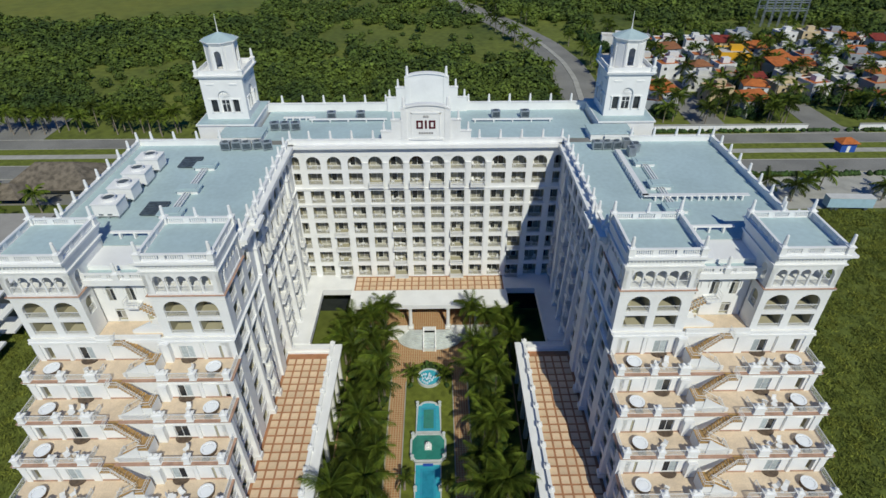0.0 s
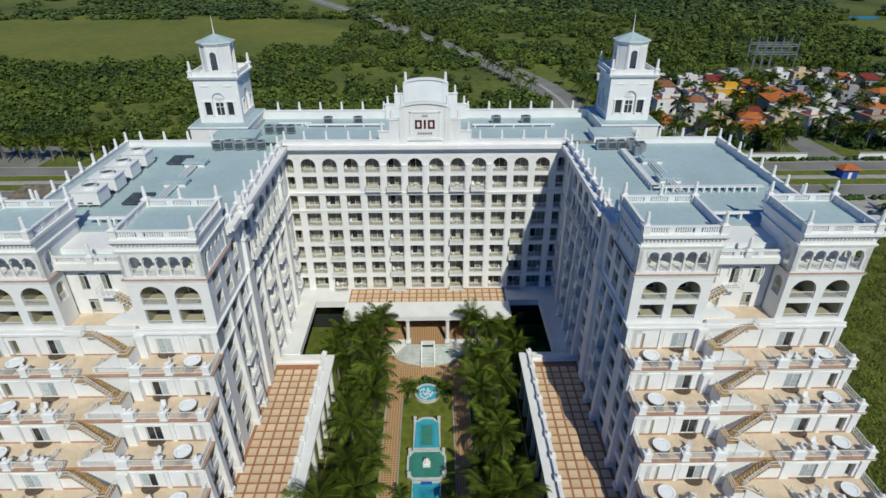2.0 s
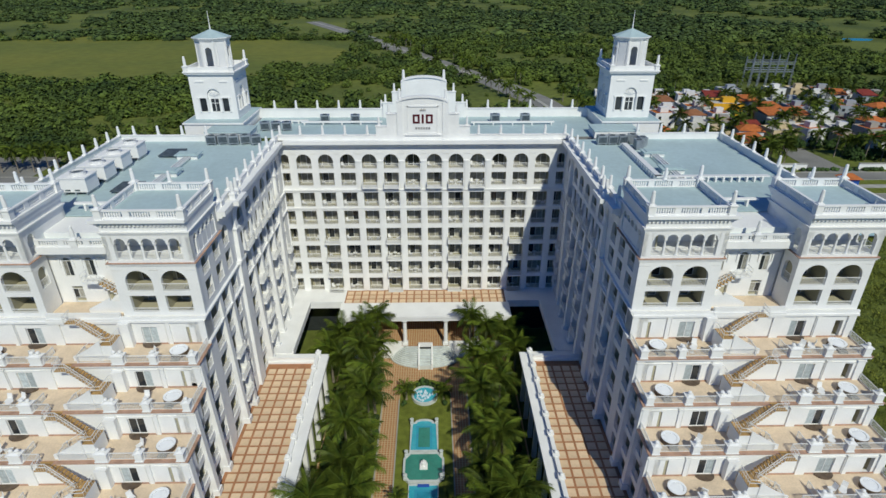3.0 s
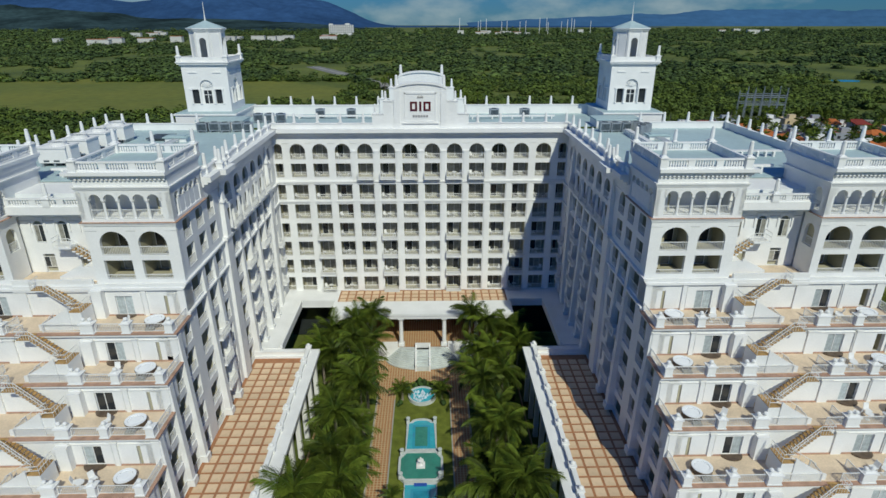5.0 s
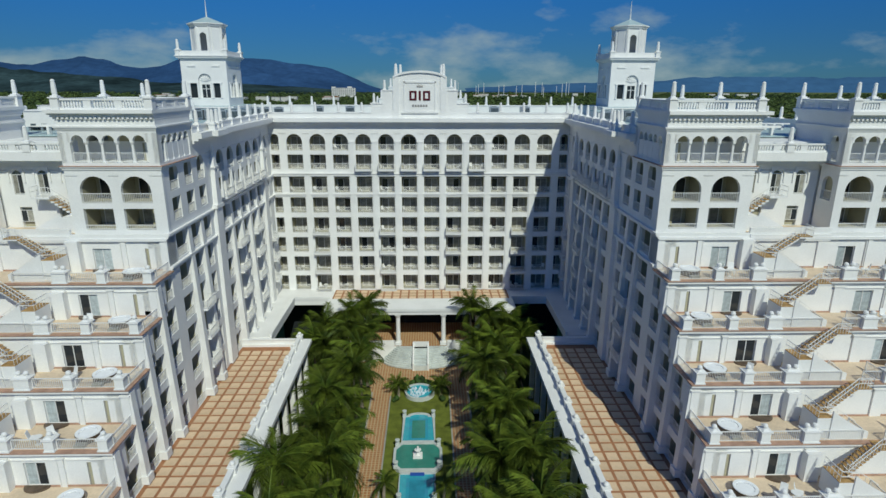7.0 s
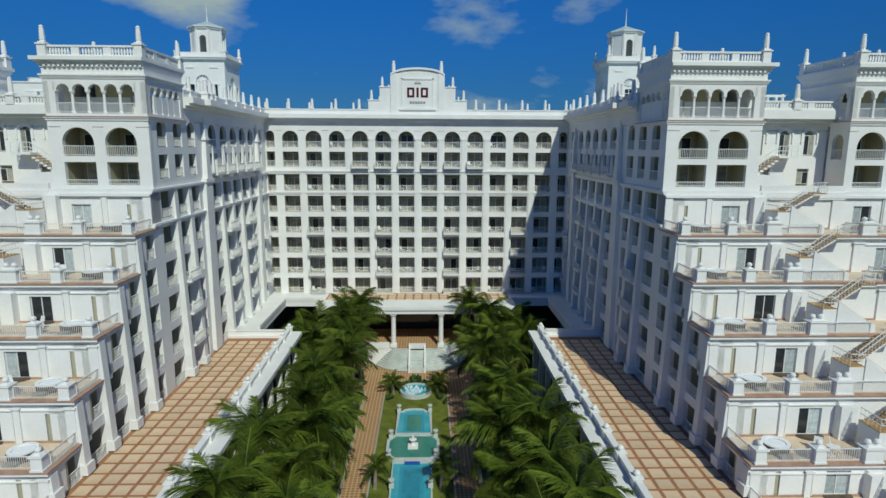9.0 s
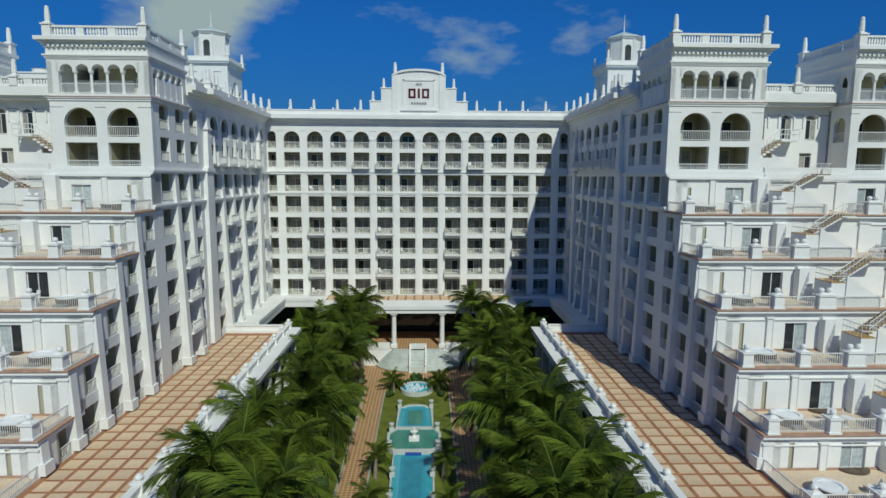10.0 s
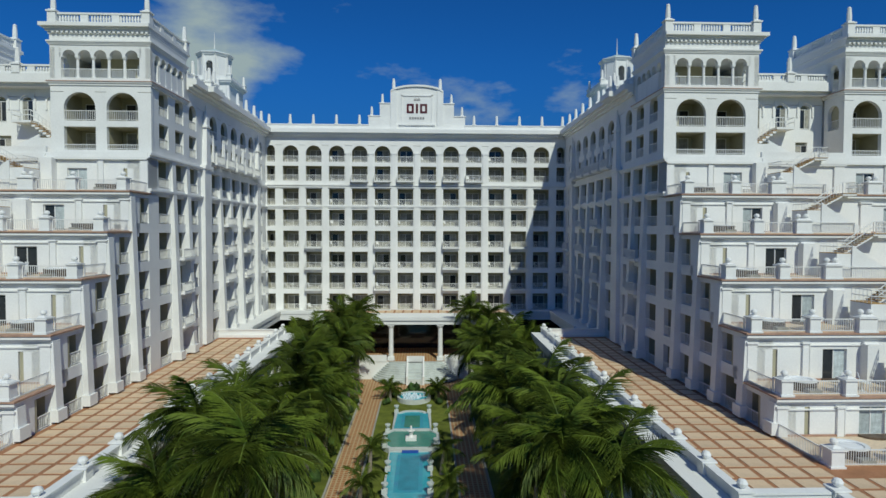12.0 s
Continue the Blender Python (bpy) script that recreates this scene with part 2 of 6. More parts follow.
# ---- mesh helpers ----
class Mesh:
    """Collects boxes, prisms and turned shapes into one mesh."""

    def __init__(self):
        self.v, self.f, self.cuts = [], [], []

    def cut(self):
        """What follows is a piece of its own."""
        self.cuts.append((len(self.v), len(self.f)))

    def hexa(self, p):
        b = len(self.v)
        self.v += p
        self.f += [tuple(b + i for i in q) for q in ((3, 2, 1, 0), (4, 5, 6, 7), (0, 1, 5, 4), (1, 2, 6, 5), (2, 3, 7, 6), (3, 0, 4, 7))]

    def box(self, x0, x1, y0, y1, z0, z1):
        self.hexa([(x0, y0, z0), (x1, y0, z0), (x1, y1, z0), (x0, y1, z0), (x0, y0, z1), (x1, y0, z1), (x1, y1, z1), (x0, y1, z1)])

    def taper(self, cx, cy, z0, z1, a0, b0, a1, b1):
        self.hexa([(cx - a0, cy - b0, z0), (cx + a0, cy - b0, z0), (cx + a0, cy + b0, z0), (cx - a0, cy + b0, z0),
                   (cx - a1, cy - b1, z1), (cx + a1, cy - b1, z1), (cx + a1, cy + b1, z1), (cx - a1, cy + b1, z1)])

    def bar(self, p, q, r):
        p, q = Vector(p), Vector(q)
        d = (q - p).normalized()
        a = d.cross(Vector((0, 0, 1)) if abs(d.z) < 0.9 else Vector((1, 0, 0))).normalized() * r
        c = d.cross(a).normalized() * r
        self.hexa([tuple(o + s * a + t * c) for o in (p, q) for s, t in ((-1, -1), (1, -1), (1, 1), (-1, 1))])

    def lathe(self, profile, cx=0.0, cy=0.0, n=12, sx=1.0, sy=1.0, start=0.0):
        b = len(self.v)
        for r, z in profile:
            for k in range(n):
                a = start + 2 * math.pi * k / n
                self.v.append((cx + sx * r * math.cos(a), cy + sy * r * math.sin(a), z))
        for i in range(len(profile) - 1):
            for k in range(n):
                k2 = (k + 1) % n
                self.f.append((b + i * n + k, b + i * n + k2, b + (i + 1) * n + k2, b + (i + 1) * n + k))
        self.f.append(tuple(b + k for k in reversed(range(n))))
        self.f.append(tuple(b + (len(profile) - 1) * n + k for k in range(n)))

    def slab(self, pts, z0, z1):
        b, n = len(self.v), len(pts)
        self.v += [(x, y, z0) for x, y in pts] + [(x, y, z1) for x, y in pts]
        self.f.append(tuple(b + k for k in reversed(range(n))))
        self.f.append(tuple(b + n + k for k in range(n)))
        self.f += [(b + k, b + (k + 1) % n, b + n + (k + 1) % n, b + n + k) for k in range(n)]

    def strip(self, rings):
        """A closed bar of four-cornered rings."""
        b = len(self.v)
        for r in rings:
            self.v += r
        self.f += [(b + 3, b + 2, b + 1, b), tuple(b + 4 * (len(rings) - 1) + i for i in range(4))]
        for k in range(len(rings) - 1):
            c = b + 4 * k
            self.f += [(c + i, c + (i + 1) % 4, c + 4 + (i + 1) % 4, c + 4 + i) for i in range(4)]

    def arch(self, u, w, zs, zt, v0, v1, n=12, rise=None):
        """The solid over a round arch of width w that springs at zs, up to zt."""
        rise = w / 2 if rise is None else rise
        pts = [(u - w / 2 * math.cos(math.pi * k / n), zs + rise * math.sin(math.pi * k / n)) for k in range(n + 1)]
        self.strip([[(a, v0, za), (a, v0, zt), (a, v1, zt), (a, v1, za)] for a, za in pts])

    def data(self, name, mat, m=None):
        me = bpy.data.meshes.new(name)
        v = [tuple(m @ Vector(p)) for p in self.v] if m else self.v
        me.from_pydata(v, [], self.f)
        if m and m.determinant() < 0:
            me.flip_normals()
        me.materials.append(mat)
        return me


def part(name, mesh, mat, parent=None, label="", m=None, at=None):
    """One mesh object under a thing or a part. mesh: a Mesh, or mesh data to share."""
    ob = new(name, mesh.data(name, mat, m) if isinstance(mesh, Mesh) else mesh)
    if parent:
        ob.parent = parent
    if at is not None:
        ob.matrix_basis = at
    if label:
        ob["label"] = label
    return ob


def pieces(name, mesh, mat, parent, label=""):
    """Each piece of a cut mesh as a part of its own."""
    marks = [(0, 0)] + mesh.cuts + [(len(mesh.v), len(mesh.f))]
    for (v0, f0), (v1, f1) in zip(marks, marks[1:]):
        if f1 > f0:
            p = Mesh()
            p.v, p.f = mesh.v[v0:v1], [tuple(i - v0 for i in q) for q in mesh.f[f0:f1]]
            part(name, p, mat, parent, label)


def thing(name, label, category, group="", kind="", at=None):
    ob = tagged(new(name), label, category, group, kind)
    if at is not None:
        ob.matrix_basis = at
    return ob


def solid(name, mesh, mat, label, category, group="", kind="", m=None, at=None):
    return tagged(part(name, mesh, mat, None, "", m, at), label, category, group, kind)


MIRROR = Matrix.Diagonal((-1, 1, 1, 1))
FH, F0 = 3.36, 8.6
FL = [F0 + FH * k for k in range(8)]
FH_T = 3.47
TE = [24.56 - FH_T * k for k in range(5)] + [7.95]
YE = [-42.3 - 3.51 * k for k in range(5)] + [-60.9]
FW_ = [TE[4 - k] - 2.6 for k in range(5)] + [25.4]
XI, XO = 24.0, 49.75
rng = random.Random(5)

# shared small pieces
def window_data():
    fr = Mesh()
    for a, b, c, d in ((-1, -0.94, 0, 2.15), (0.94, 1, 0, 2.15), (-0.04, 0.04, 0.05, 2.1), (-0.94, 0.94, 2.09, 2.15), (-0.94, 0.94, 0, 0.06)):
        fr.box(a, b, -0.06, 0.04, c, d)
    pl = Mesh()
    pl.box(-0.94, -0.04, -0.02, 0.0, 0.06, 2.09)
    pr = Mesh()
    pr.box(0.04, 0.94, -0.02, 0.0, 0.06, 2.09)
    return fr.data("window", METALW), [(pl.data("pane", g), pr.data("pane", g)) for g in (GLASS, CURTAIN, SHEER)]


WIN_FRAME, WIN_PANES = window_data()
RAILS = {}


def rail_data(w, h=0.95, step=0.16, r=0.018):
    key = (round(w, 2), h)
    if key not in RAILS:
        m = Mesh()
        m.box(-w / 2, w / 2, -0.035, 0.035, h - 0.06, h)
        m.box(-w / 2, w / 2, -0.025, 0.025, 0.08, 0.13)
        n = max(2, int(w / step))
        for k in range(n + 1):
            x = -w / 2 + w * k / n
            rr = 0.035 if k in (0, n) else r
            m.box(x - rr, x + rr, -rr, rr, 0.0 if k in (0, n) else 0.1, h - 0.03)
        RAILS[key] = m.data("railing", METALW)
    return RAILS[key]


def put_window(parent, m, u, v, z, sx=1.0, sz=1.0, sheer=False):
    at = m @ Matrix.Translation((u, v, z)) @ Matrix.Diagonal((sx, 1, sz, 1))
    wn_ = part("window", WIN_FRAME, None, parent, at=at)
    k = rng.choice((0, 1, 1, 1))
    j = rng.choice((0, 1, 1))
    if sheer:
        j, k = rng.choice((2, 2, 2, 0)), rng.choice((2, 2, 0))
    part("pane", WIN_PANES[j][0], None, wn_)
    part("pane", WIN_PANES[k][1], None, wn_)
    return wn_


PROJ = {}


def proj_balcony(parent, m, u, z, w):
    """A balcony that stands out from the wall, with its slab and railings."""
    if w not in PROJ:
        s = Mesh()
        s.box(-w / 2 - 0.05, w / 2 + 0.05, -0.95, 0.0, -0.22, 0.0)
        s.box(-w / 2 + 0.1, w / 2 - 0.1, -0.75, 0.0, -0.34, -0.22)
        PROJ[w] = s.data("balcony_slab", WHITE)
    b = part("balcony_slab", PROJ[w], None, parent, at=m @ Matrix.Translation((u, 0, z)))
    part("railing", rail_data(w), None, b, at=Matrix.Translation((0, -0.88, 0)))
    for s in (-1, 1):
        part("railing", rail_data(0.85), None, b, at=Matrix.Translation((s * (w / 2 - 0.02), -0.45, 0)) @ Matrix.Rotation(math.pi / 2, 4, "Z"))


def facade(parent, m, u0, u1, zb, ztop, rows, depth=1.9, win=True, back=True, rails=True, inner=0.0, ends=True):
    """A wall with recessed balconies. rows: (floor, top, arched, bays) with bays (centre, width, projecting)."""
    wall, lining = Mesh(), Mesh()
    t = 0.42
    lo, hi = u0 + max(0.03, inner), u1 - (0.03 if ends else 0.36)

    def line(a, b, za, zb_):
        a, b = max(a, lo), min(b, hi)
        if b > a and depth > t:
            lining.box(a, b, t, depth, za, zb_)

    prev = zb
    for zf, zt, arched, bays in rows:
        wall.box(u0, u1, 0, t, prev, zf)
        line(u0, u1, prev, zf)
        edge = u0
        for u, w, pr in bays:
            wall.box(edge, u - w / 2, 0, t, zf, zt)
            line(edge, u - w / 2, zf, zt)
            edge = u + w / 2
            if arched:
                wall.arch(u, w, zt - w / 2, zt + 0.02, 0, 0.40)
                wall.box(u - w / 2, u + w / 2, 0, t, zt + 0.02, zt + 0.05)
            if win:
                put_window(parent, m, u + rng.uniform(-0.1, 0.1), depth - 0.03, zf, min(1.0, w / 2.2), 0.97 if zt - zf > 2.3 else (zt - zf) / 2.3)
            if pr:
                proj_balcony(parent, m, u, zf, round(w + 0.1, 2))
            elif rails:
                part("railing", rail_data(w), None, parent, at=m @ Matrix.Translation((u, 0.12, zf)))
        wall.box(edge, u1, 0, t, zf, zt)
        line(edge, u1, zf, zt)
        prev = zt + (0.05 if arched else 0)
    wall.box(u0, u1, 0, t, prev, ztop)
    if depth > t and ends:
        wall.box(hi, u1, t, depth, zb, ztop)
        if not inner:
            wall.box(u0, lo, t, depth, zb, ztop)
    part("wall", wall, WHITE, parent, m=m)
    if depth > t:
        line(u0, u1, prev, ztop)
        # the lining's darker cream adds to the balcony's own shade
        part("balcony_lining", lining, CREAM, parent, "cream balcony walls toned darker for shade", m=m)
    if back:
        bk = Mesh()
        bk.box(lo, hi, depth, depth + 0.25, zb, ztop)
        part("back_wall", bk, CREAM, parent, "cream balcony back wall toned darker for shade", m=m)


def finial_data():
    f = Mesh()
    f.box(-0.30, 0.30, -0.30, 0.30, 0.0, 0.12)
    f.lathe([(0.27, 0.12), (0.21, 0.24), (0.235, 0.34), (0.215, 0.9), (0.17, 1.36), (0.19, 1.40), (0.14, 1.50), (0.03, 1.56)], 0, 0, 8, start=math.pi / 8)
    return f.data("finial", WHITE)


FINIAL = finial_data()


def finial(parent, x, y, z, s=1.0, ped=0.0):
    if ped:
        p = Mesh()
        p.box(-0.36, 0.36, -0.36, 0.36, 0, ped - 0.12)
        p.box(-0.45, 0.45, -0.45, 0.45, ped - 0.12, ped)
        part("pedestal", PEDS.setdefault(ped, p.data("pedestal", WHITE)), None, parent, at=Matrix.Translation((x, y, z)))
    part("finial", FINIAL, None, parent, at=Matrix.Translation((x, y, z + ped)) @ Matrix.Scale(s, 4))


PEDS = {}


def balustrade(parent, a, b, z, h=0.9):
    """A pierced parapet from a to b: solid ends and middle piers, turned balusters between."""
    a, b = Vector((*a, 0)), Vector((*b, 0))
    ln = (b - a).length
    m = Mesh()
    m.box(0, ln, -0.14, 0.14, 0, 0.18)
    m.box(0, ln, -0.17, 0.17, h - 0.16, h)
    n = max(1, round(ln / 3.0))
    for k in range(n + 1):
        c = ln * k / n
        m.box(max(0, c - 0.35), min(ln, c + 0.35), -0.13, 0.13, 0.18, h - 0.16)
    k = int(ln / 0.26)
    for i in range(1, k):
        u = i * 0.26
        if all(abs(u - ln * j / n) > 0.42 for j in range(n + 1)):
            m.taper(u, 0, 0.18, 0.42, 0.05, 0.05, 0.085, 0.085)
            m.taper(u, 0, 0.42, h - 0.16, 0.085, 0.085, 0.05, 0.05)
    ang = math.atan2(b.y - a.y, b.x - a.x)
    part("balustrade", m, WHITE, parent, at=Matrix.Translation((a.x, a.y, z)) @ Matrix.Rotation(ang, 4, "Z"))


def cornice(mesh, x0, x1, y0, y1, z, steps):
    """Bands round a block that stand out more and more. steps: (height, reach)."""
    for h, r in steps:
        mesh.box(x0 - r, x1 + r, y0 - r, y1 + r, z, z + h)
        z += h

# ---- ground ----
POND = (391, 454)
ground = Mesh()
ground.box(-5000, 5000, -600, 5000, -1.4, -0.6)
solid("ground", ground, GROUND, "flat green scrubland reaching the horizon", "ground", kind="structure")
meadow = Mesh()
meadow.slab([(-600, 300), (-420, 265), (-250, 262), (-150, 262), (-95, 285), (-60, 340), (-70, 400), (-130, 455), (-330, 500), (-700, 470)], -0.6, -0.45)
solid("meadow", meadow, MEADOW, "open yellow-green meadow among scrub", "meadow", kind="structure")

pond_far = Mesh()
pond_far.slab([(POND[0] + 15 * math.cos(a) * (1 + 0.2 * math.sin(3 * a)), POND[1] + 9 * math.sin(a)) for a in [2 * math.pi * k / 24 for k in range(24)]], -0.6, -0.5)
solid("water", pond_far, POOLD, "small blue pond among the woods", "pond", kind="structure")

# ---- main block ----
main = thing("hotel_main_block", "white stucco hotel block with rows of recessed balconies", "hotel building")
BX = [1.83 + 3.65 * k for k in range(6)]
bays = sorted([-b for b in BX] + BX)
ID = Matrix.Identity(4)
W = 2.5
def main_bays(row):
    out = [(-23.2, 1.3, False)]
    for i, b in enumerate(bays):
        out.append((b, W, row in (0, 1, 2, 3) and i in (1, 4, 7, 10) or row == 6 and 2 < i < 9))
    return out + [(23.2, 1.3, False)]
rows = [(FL[k], FL[k] + 2.6, False, main_bays(k)) for k in range(6)]
rows += [(29.25, 31.6, False, main_bays(6)), (32.25, 34.85, True, main_bays(7))]
facade(main, ID, -24.0, 24.0, 8.0, 36.9, rows)
m = Mesh()
m.box(-24, 24, 2.2, 15.8, 8.0, 37.1)
part("core", m, WHITE, main)
m = Mesh()
m.box(-24.0, 24.0, -1.1, 0.3, 36.75, 37.35)
m.box(-24.0, 24.0, -0.75, 0.3, 36.5, 36.75)
m.box(-24.0, 24.0, -0.3, 0.3, 36.2, 36.5)
for k in range(80):
    m.box(-23.8 + 0.6 * k, -23.5 + 0.6 * k, -0.7, -0.3, 36.32, 36.5)
part("cornice", m, WHITE, main)
m = Mesh()
for z, r in ((28.45, 0.3), (28.15, 0.18), (25.1, 0.22), (24.9, 0.12)):
    m.box(-24.0, 24.0, -r, 0.02, z, z + 0.22)
    m.cut()
for b in sorted([-x + 1.825 for x in BX] + [x + 1.825 for x in BX]):
    m.box(b - 0.42, b + 0.42, -0.16, 0.02, 8.6, 28.3)
    if abs(b) < 11.5:
        m.box(b - 0.36, b + 0.36, -0.18, 0.02, 28.6, 33.7)
        m.box(b - 0.46, b + 0.46, -0.24, 0.02, 33.5, 33.75)
    m.cut()
pieces("pilaster", m, WHITE, main)
m = Mesh()
m.box(-30.5, 30.5, 2.0, 15.6, 37.1, 37.2)
part("roof", m, ROOF, main, "blue-grey flat roof membrane")
m = Mesh()
for x0, x1 in ((-24, -7.6), (7.6, 24)):
    m.box(x0, x1, -0.2, 0.1, 37.35, 38.05)
    m.box(x0, x1, -0.28, 0.18, 38.05, 38.2)
    m.cut()
m.box(-31, 31, 15.6, 15.95, 37.1, 38.7)
m.box(-31, 31, 15.5, 16.05, 38.7, 38.85)
pieces("parapet", m, WHITE, main)
for b in BX[2:] + [23.4]:
    for s in (-1, 1):
        finial(main, s * (b + 0.0), -0.05, 38.2, 1.0)
for k in range(4, 16):
    for s in (-1, 1):
        if 2.0 * k < 31:
            finial(main, s * 2.0 * k, 15.8, 38.85, 1.0) if k % 2 == 0 else None


def gable(parent, y, zt, side):
    """A stepped gable with a curved top."""
    g = Mesh()
    g.box(-4.1, 4.1, y - 0.35, y + 0.35, 37.2, zt - 1.2)
    n = 16
    for k in range(n):
        a0, a1 = -4.1 + 8.2 * k / n, -4.1 + 8.2 * (k + 1) / n
        h0, h1 = [zt - 1.2 + 1.2 * math.sqrt(max(0, 1 - (a / 4.3) ** 2)) for a in (a0, a1)]
        g.hexa([(a0, y - 0.35, zt - 1.2), (a1, y - 0.35, zt - 1.2), (a1, y + 0.35, zt - 1.2), (a0, y + 0.35, zt - 1.2),
                (a0, y - 0.35, h0), (a1, y - 0.35, h1), (a1, y + 0.35, h1), (a0, y + 0.35, h0)])
        g.hexa([(a0, y - 0.6, h0 - 0.3), (a1, y - 0.6, h1 - 0.3), (a1, y - 0.35, h1 - 0.3), (a0, y - 0.35, h0 - 0.3),
                (a0, y - 0.6, h0), (a1, y - 0.6, h1), (a1, y - 0.35, h1), (a0, y - 0.35, h0)])
    for s in (-1, 1):
        g.box(min(s * 4.1, s * 5.9), max(s * 4.1, s * 5.9), y - 0.3, y + 0.3, 37.2, zt - 3.0)
        g.box(min(s * 5.9, s * 7.7), max(s * 5.9, s * 7.7), y - 0.25, y + 0.25, 37.2, zt - 5.0)
        g.box(min(s * 4.0, s * 6.0), max(s * 4.0, s * 6.0), y - 0.4, y + 0.4, zt - 3.0, zt - 2.85)
        g.box(min(s * 5.8, s * 7.8), max(s * 5.8, s * 7.8), y - 0.35, y + 0.35, zt - 5.0, zt - 4.85)
        g.box(s * 3.7 - 0.5, s * 3.7 + 0.5, y - 0.5, y + 0.4, 37.2, zt - 0.9)
    part("gable", g, WHITE, parent)
    for s in (-1, 1):
        finial(parent, s * 3.7, y, zt - 0.9, 1.25)
        finial(parent, s * 5.5, y, zt - 2.85, 0.95)
        finial(parent, s * 7.2, y, zt - 4.85, 0.95)


gable(main, 0.1, 44.5, -1)
gable(main, 15.4, 44.9, 1)
m = Mesh()
for a, b, c, d in ((-2.5, 2.5, 38.3, 38.5), (-2.5, -2.3, 38.5, 42.9), (2.3, 2.5, 38.5, 42.9)):
    m.box(a, b, -0.36, -0.2, c, d)
m.box(-2.5, 2.5, -0.36, -0.2, 42.7, 42.95)
m.box(-2.9, 2.9, -0.5, -0.2, 38.1, 38.28)
part("sign_frame", m, WHITE, main)
m = Mesh()
for a, b in ((-1.62, -0.5), (0.5, 1.62)):
    for c, d, e, f in ((a, a + 0.32, 40.05, 41.5), (b - 0.32, b, 40.05, 41.5), (a + 0.32, b - 0.32, 40.05, 40.33), (a + 0.32, b - 0.32, 41.22, 41.5)):
        m.box(c, d, -0.32, -0.24, e, f)
    m.cut()
m.box(-0.17, 0.17, -0.32, -0.24, 40.05, 41.5)
pieces("sign_bars", m, RED, main, "dark red raised sign shapes")
m = Mesh()
for k in range(6):
    m.box(-1.22 + 0.42 * k, -0.92 + 0.42 * k, -0.32, -0.24, 39.1, 39.42)
    m.cut()
for k in range(5):
    m.taper(-0.4 + 0.2 * k, -0.28, 42.05, 42.4 + 0.1 * (k % 2), 0.1, 0.04, 0.02, 0.04)
pieces("sign_bars", m, SIGNG, main, "small grey raised sign shapes")

# ---- wings ----
MW = Matrix(((0, 1, 0, XI), (1, 0, 0, 0), (0, 0, 1, 0), (0, 0, 0, 1)))
wing = thing("hotel_wing", "white stucco hotel wing stepping down in terraces", "hotel building", "hotel wings")
WA = [-22.4, -18.7, -15.0, -11.3, -7.6]
WT = [-35.4, -31.9, -28.5]
EXTRA = [YE[k] + 2.33 for k in range(5)]
for k in range(6):
    front = -38.6 if k == 5 else YE[4 - k] + 0.3
    ex = [] if k == 5 else EXTRA[:5 - k]
    bl = [(u, 2.65, False) for u in sorted(ex)] + [(u, 2.5, k in (1, 2, 3) and u == -31.9) for u in WT]
    bl += [(u, 2.75, k in (1, 2, 3, 4) and u in (-18.7, -11.3)) for u in WA] + [(-2.9, 1.6, k in (1, 2, 3))]
    z0, z1 = (7.3 if k == 0 else FW_[k - 1] + 2.6), FW_[k] + 2.6
    facade(wing, MW, front, 0.0, z0, z1, [(FW_[k], z1 - 0.002, False, bl)])
bl = [(u, 2.0, False) for u in WT] + [(u, 2.5, True) for u in WA] + [(-2.9, 1.5, False)]
facade(wing, MW, -36.45, 0.0, FL[5] + 2.6, 32.2, [(29.2, 31.5, False, bl)])
bl = [(u, 2.0, False) for u in WT] + [(u, 2.4, False) for u in WA] + [(-2.9, 1.5, False)]
facade(wing, MW, -36.45, 0.0, 32.2, 36.9, [(32.22, 34.85, True, bl)])
m = Mesh()
m.box(XI, XI + 0.45, -37.74, -36.45, FL[5] + 2.62, 34.6)
part("corner_pier", m, WHITE, wing)
# pilasters and bands of the courtyard side
def buttress(mesh, y0, y1, top):
    """A pilaster that leans out towards its foot, on a low plinth."""
    foot = 0.2 + 0.03 * (top - 8.3)
    mesh.hexa([(XI - foot, y0, 8.3), (XI, y0, 8.3), (XI, y1, 8.3), (XI - foot, y1, 8.3),
               (XI - 0.16, y0, top), (XI, y0, top), (XI, y1, top), (XI - 0.16, y1, top)])
    mesh.box(XI - foot - 0.14, XI, y0 - 0.12, y1 + 0.12, 8.3, 9.1)


m = Mesh()
for u in (-33.65, -30.2, -20.55, -16.85, -13.15, -9.45):
    buttress(m, u - 0.4, u + 0.4, 28.2)
    m.cut()
for u, w in ((-25.3, 1.0), (-5.2, 0.8)):
    m.box(XI - 0.45, XI, u - w, u + w, 8.3, 28.6)
    m.box(XI - 0.6, XI, u - w - 0.15, u + w + 0.15, 28.3, 28.7)
    m.taper(XI - 0.25, u, 28.7, 33.0, 0.3, 0.7, 0.22, 0.42)
    m.taper(XI - 0.25, u, 33.0, 33.2, 0.36, 0.6, 0.36, 0.6)
    m.taper(XI - 0.25, u, 33.2, 35.6, 0.25, 0.5, 0.03, 0.05)
    m.cut()
for k, u in enumerate(EXTRA):
    buttress(m, u - 2.15, u - 1.4, TE[k] - 0.3)
    m.cut()
for u in WA:
    for s in (-1.6, 1.6):
        m.taper(XI - 0.55, u + s, 29.25, 30.2, 0.16, 0.16, 0.16, 0.16)
        m.taper(XI - 0.55, u + s, 30.2, 32.4, 0.14, 0.14, 0.03, 0.03)
        m.cut()
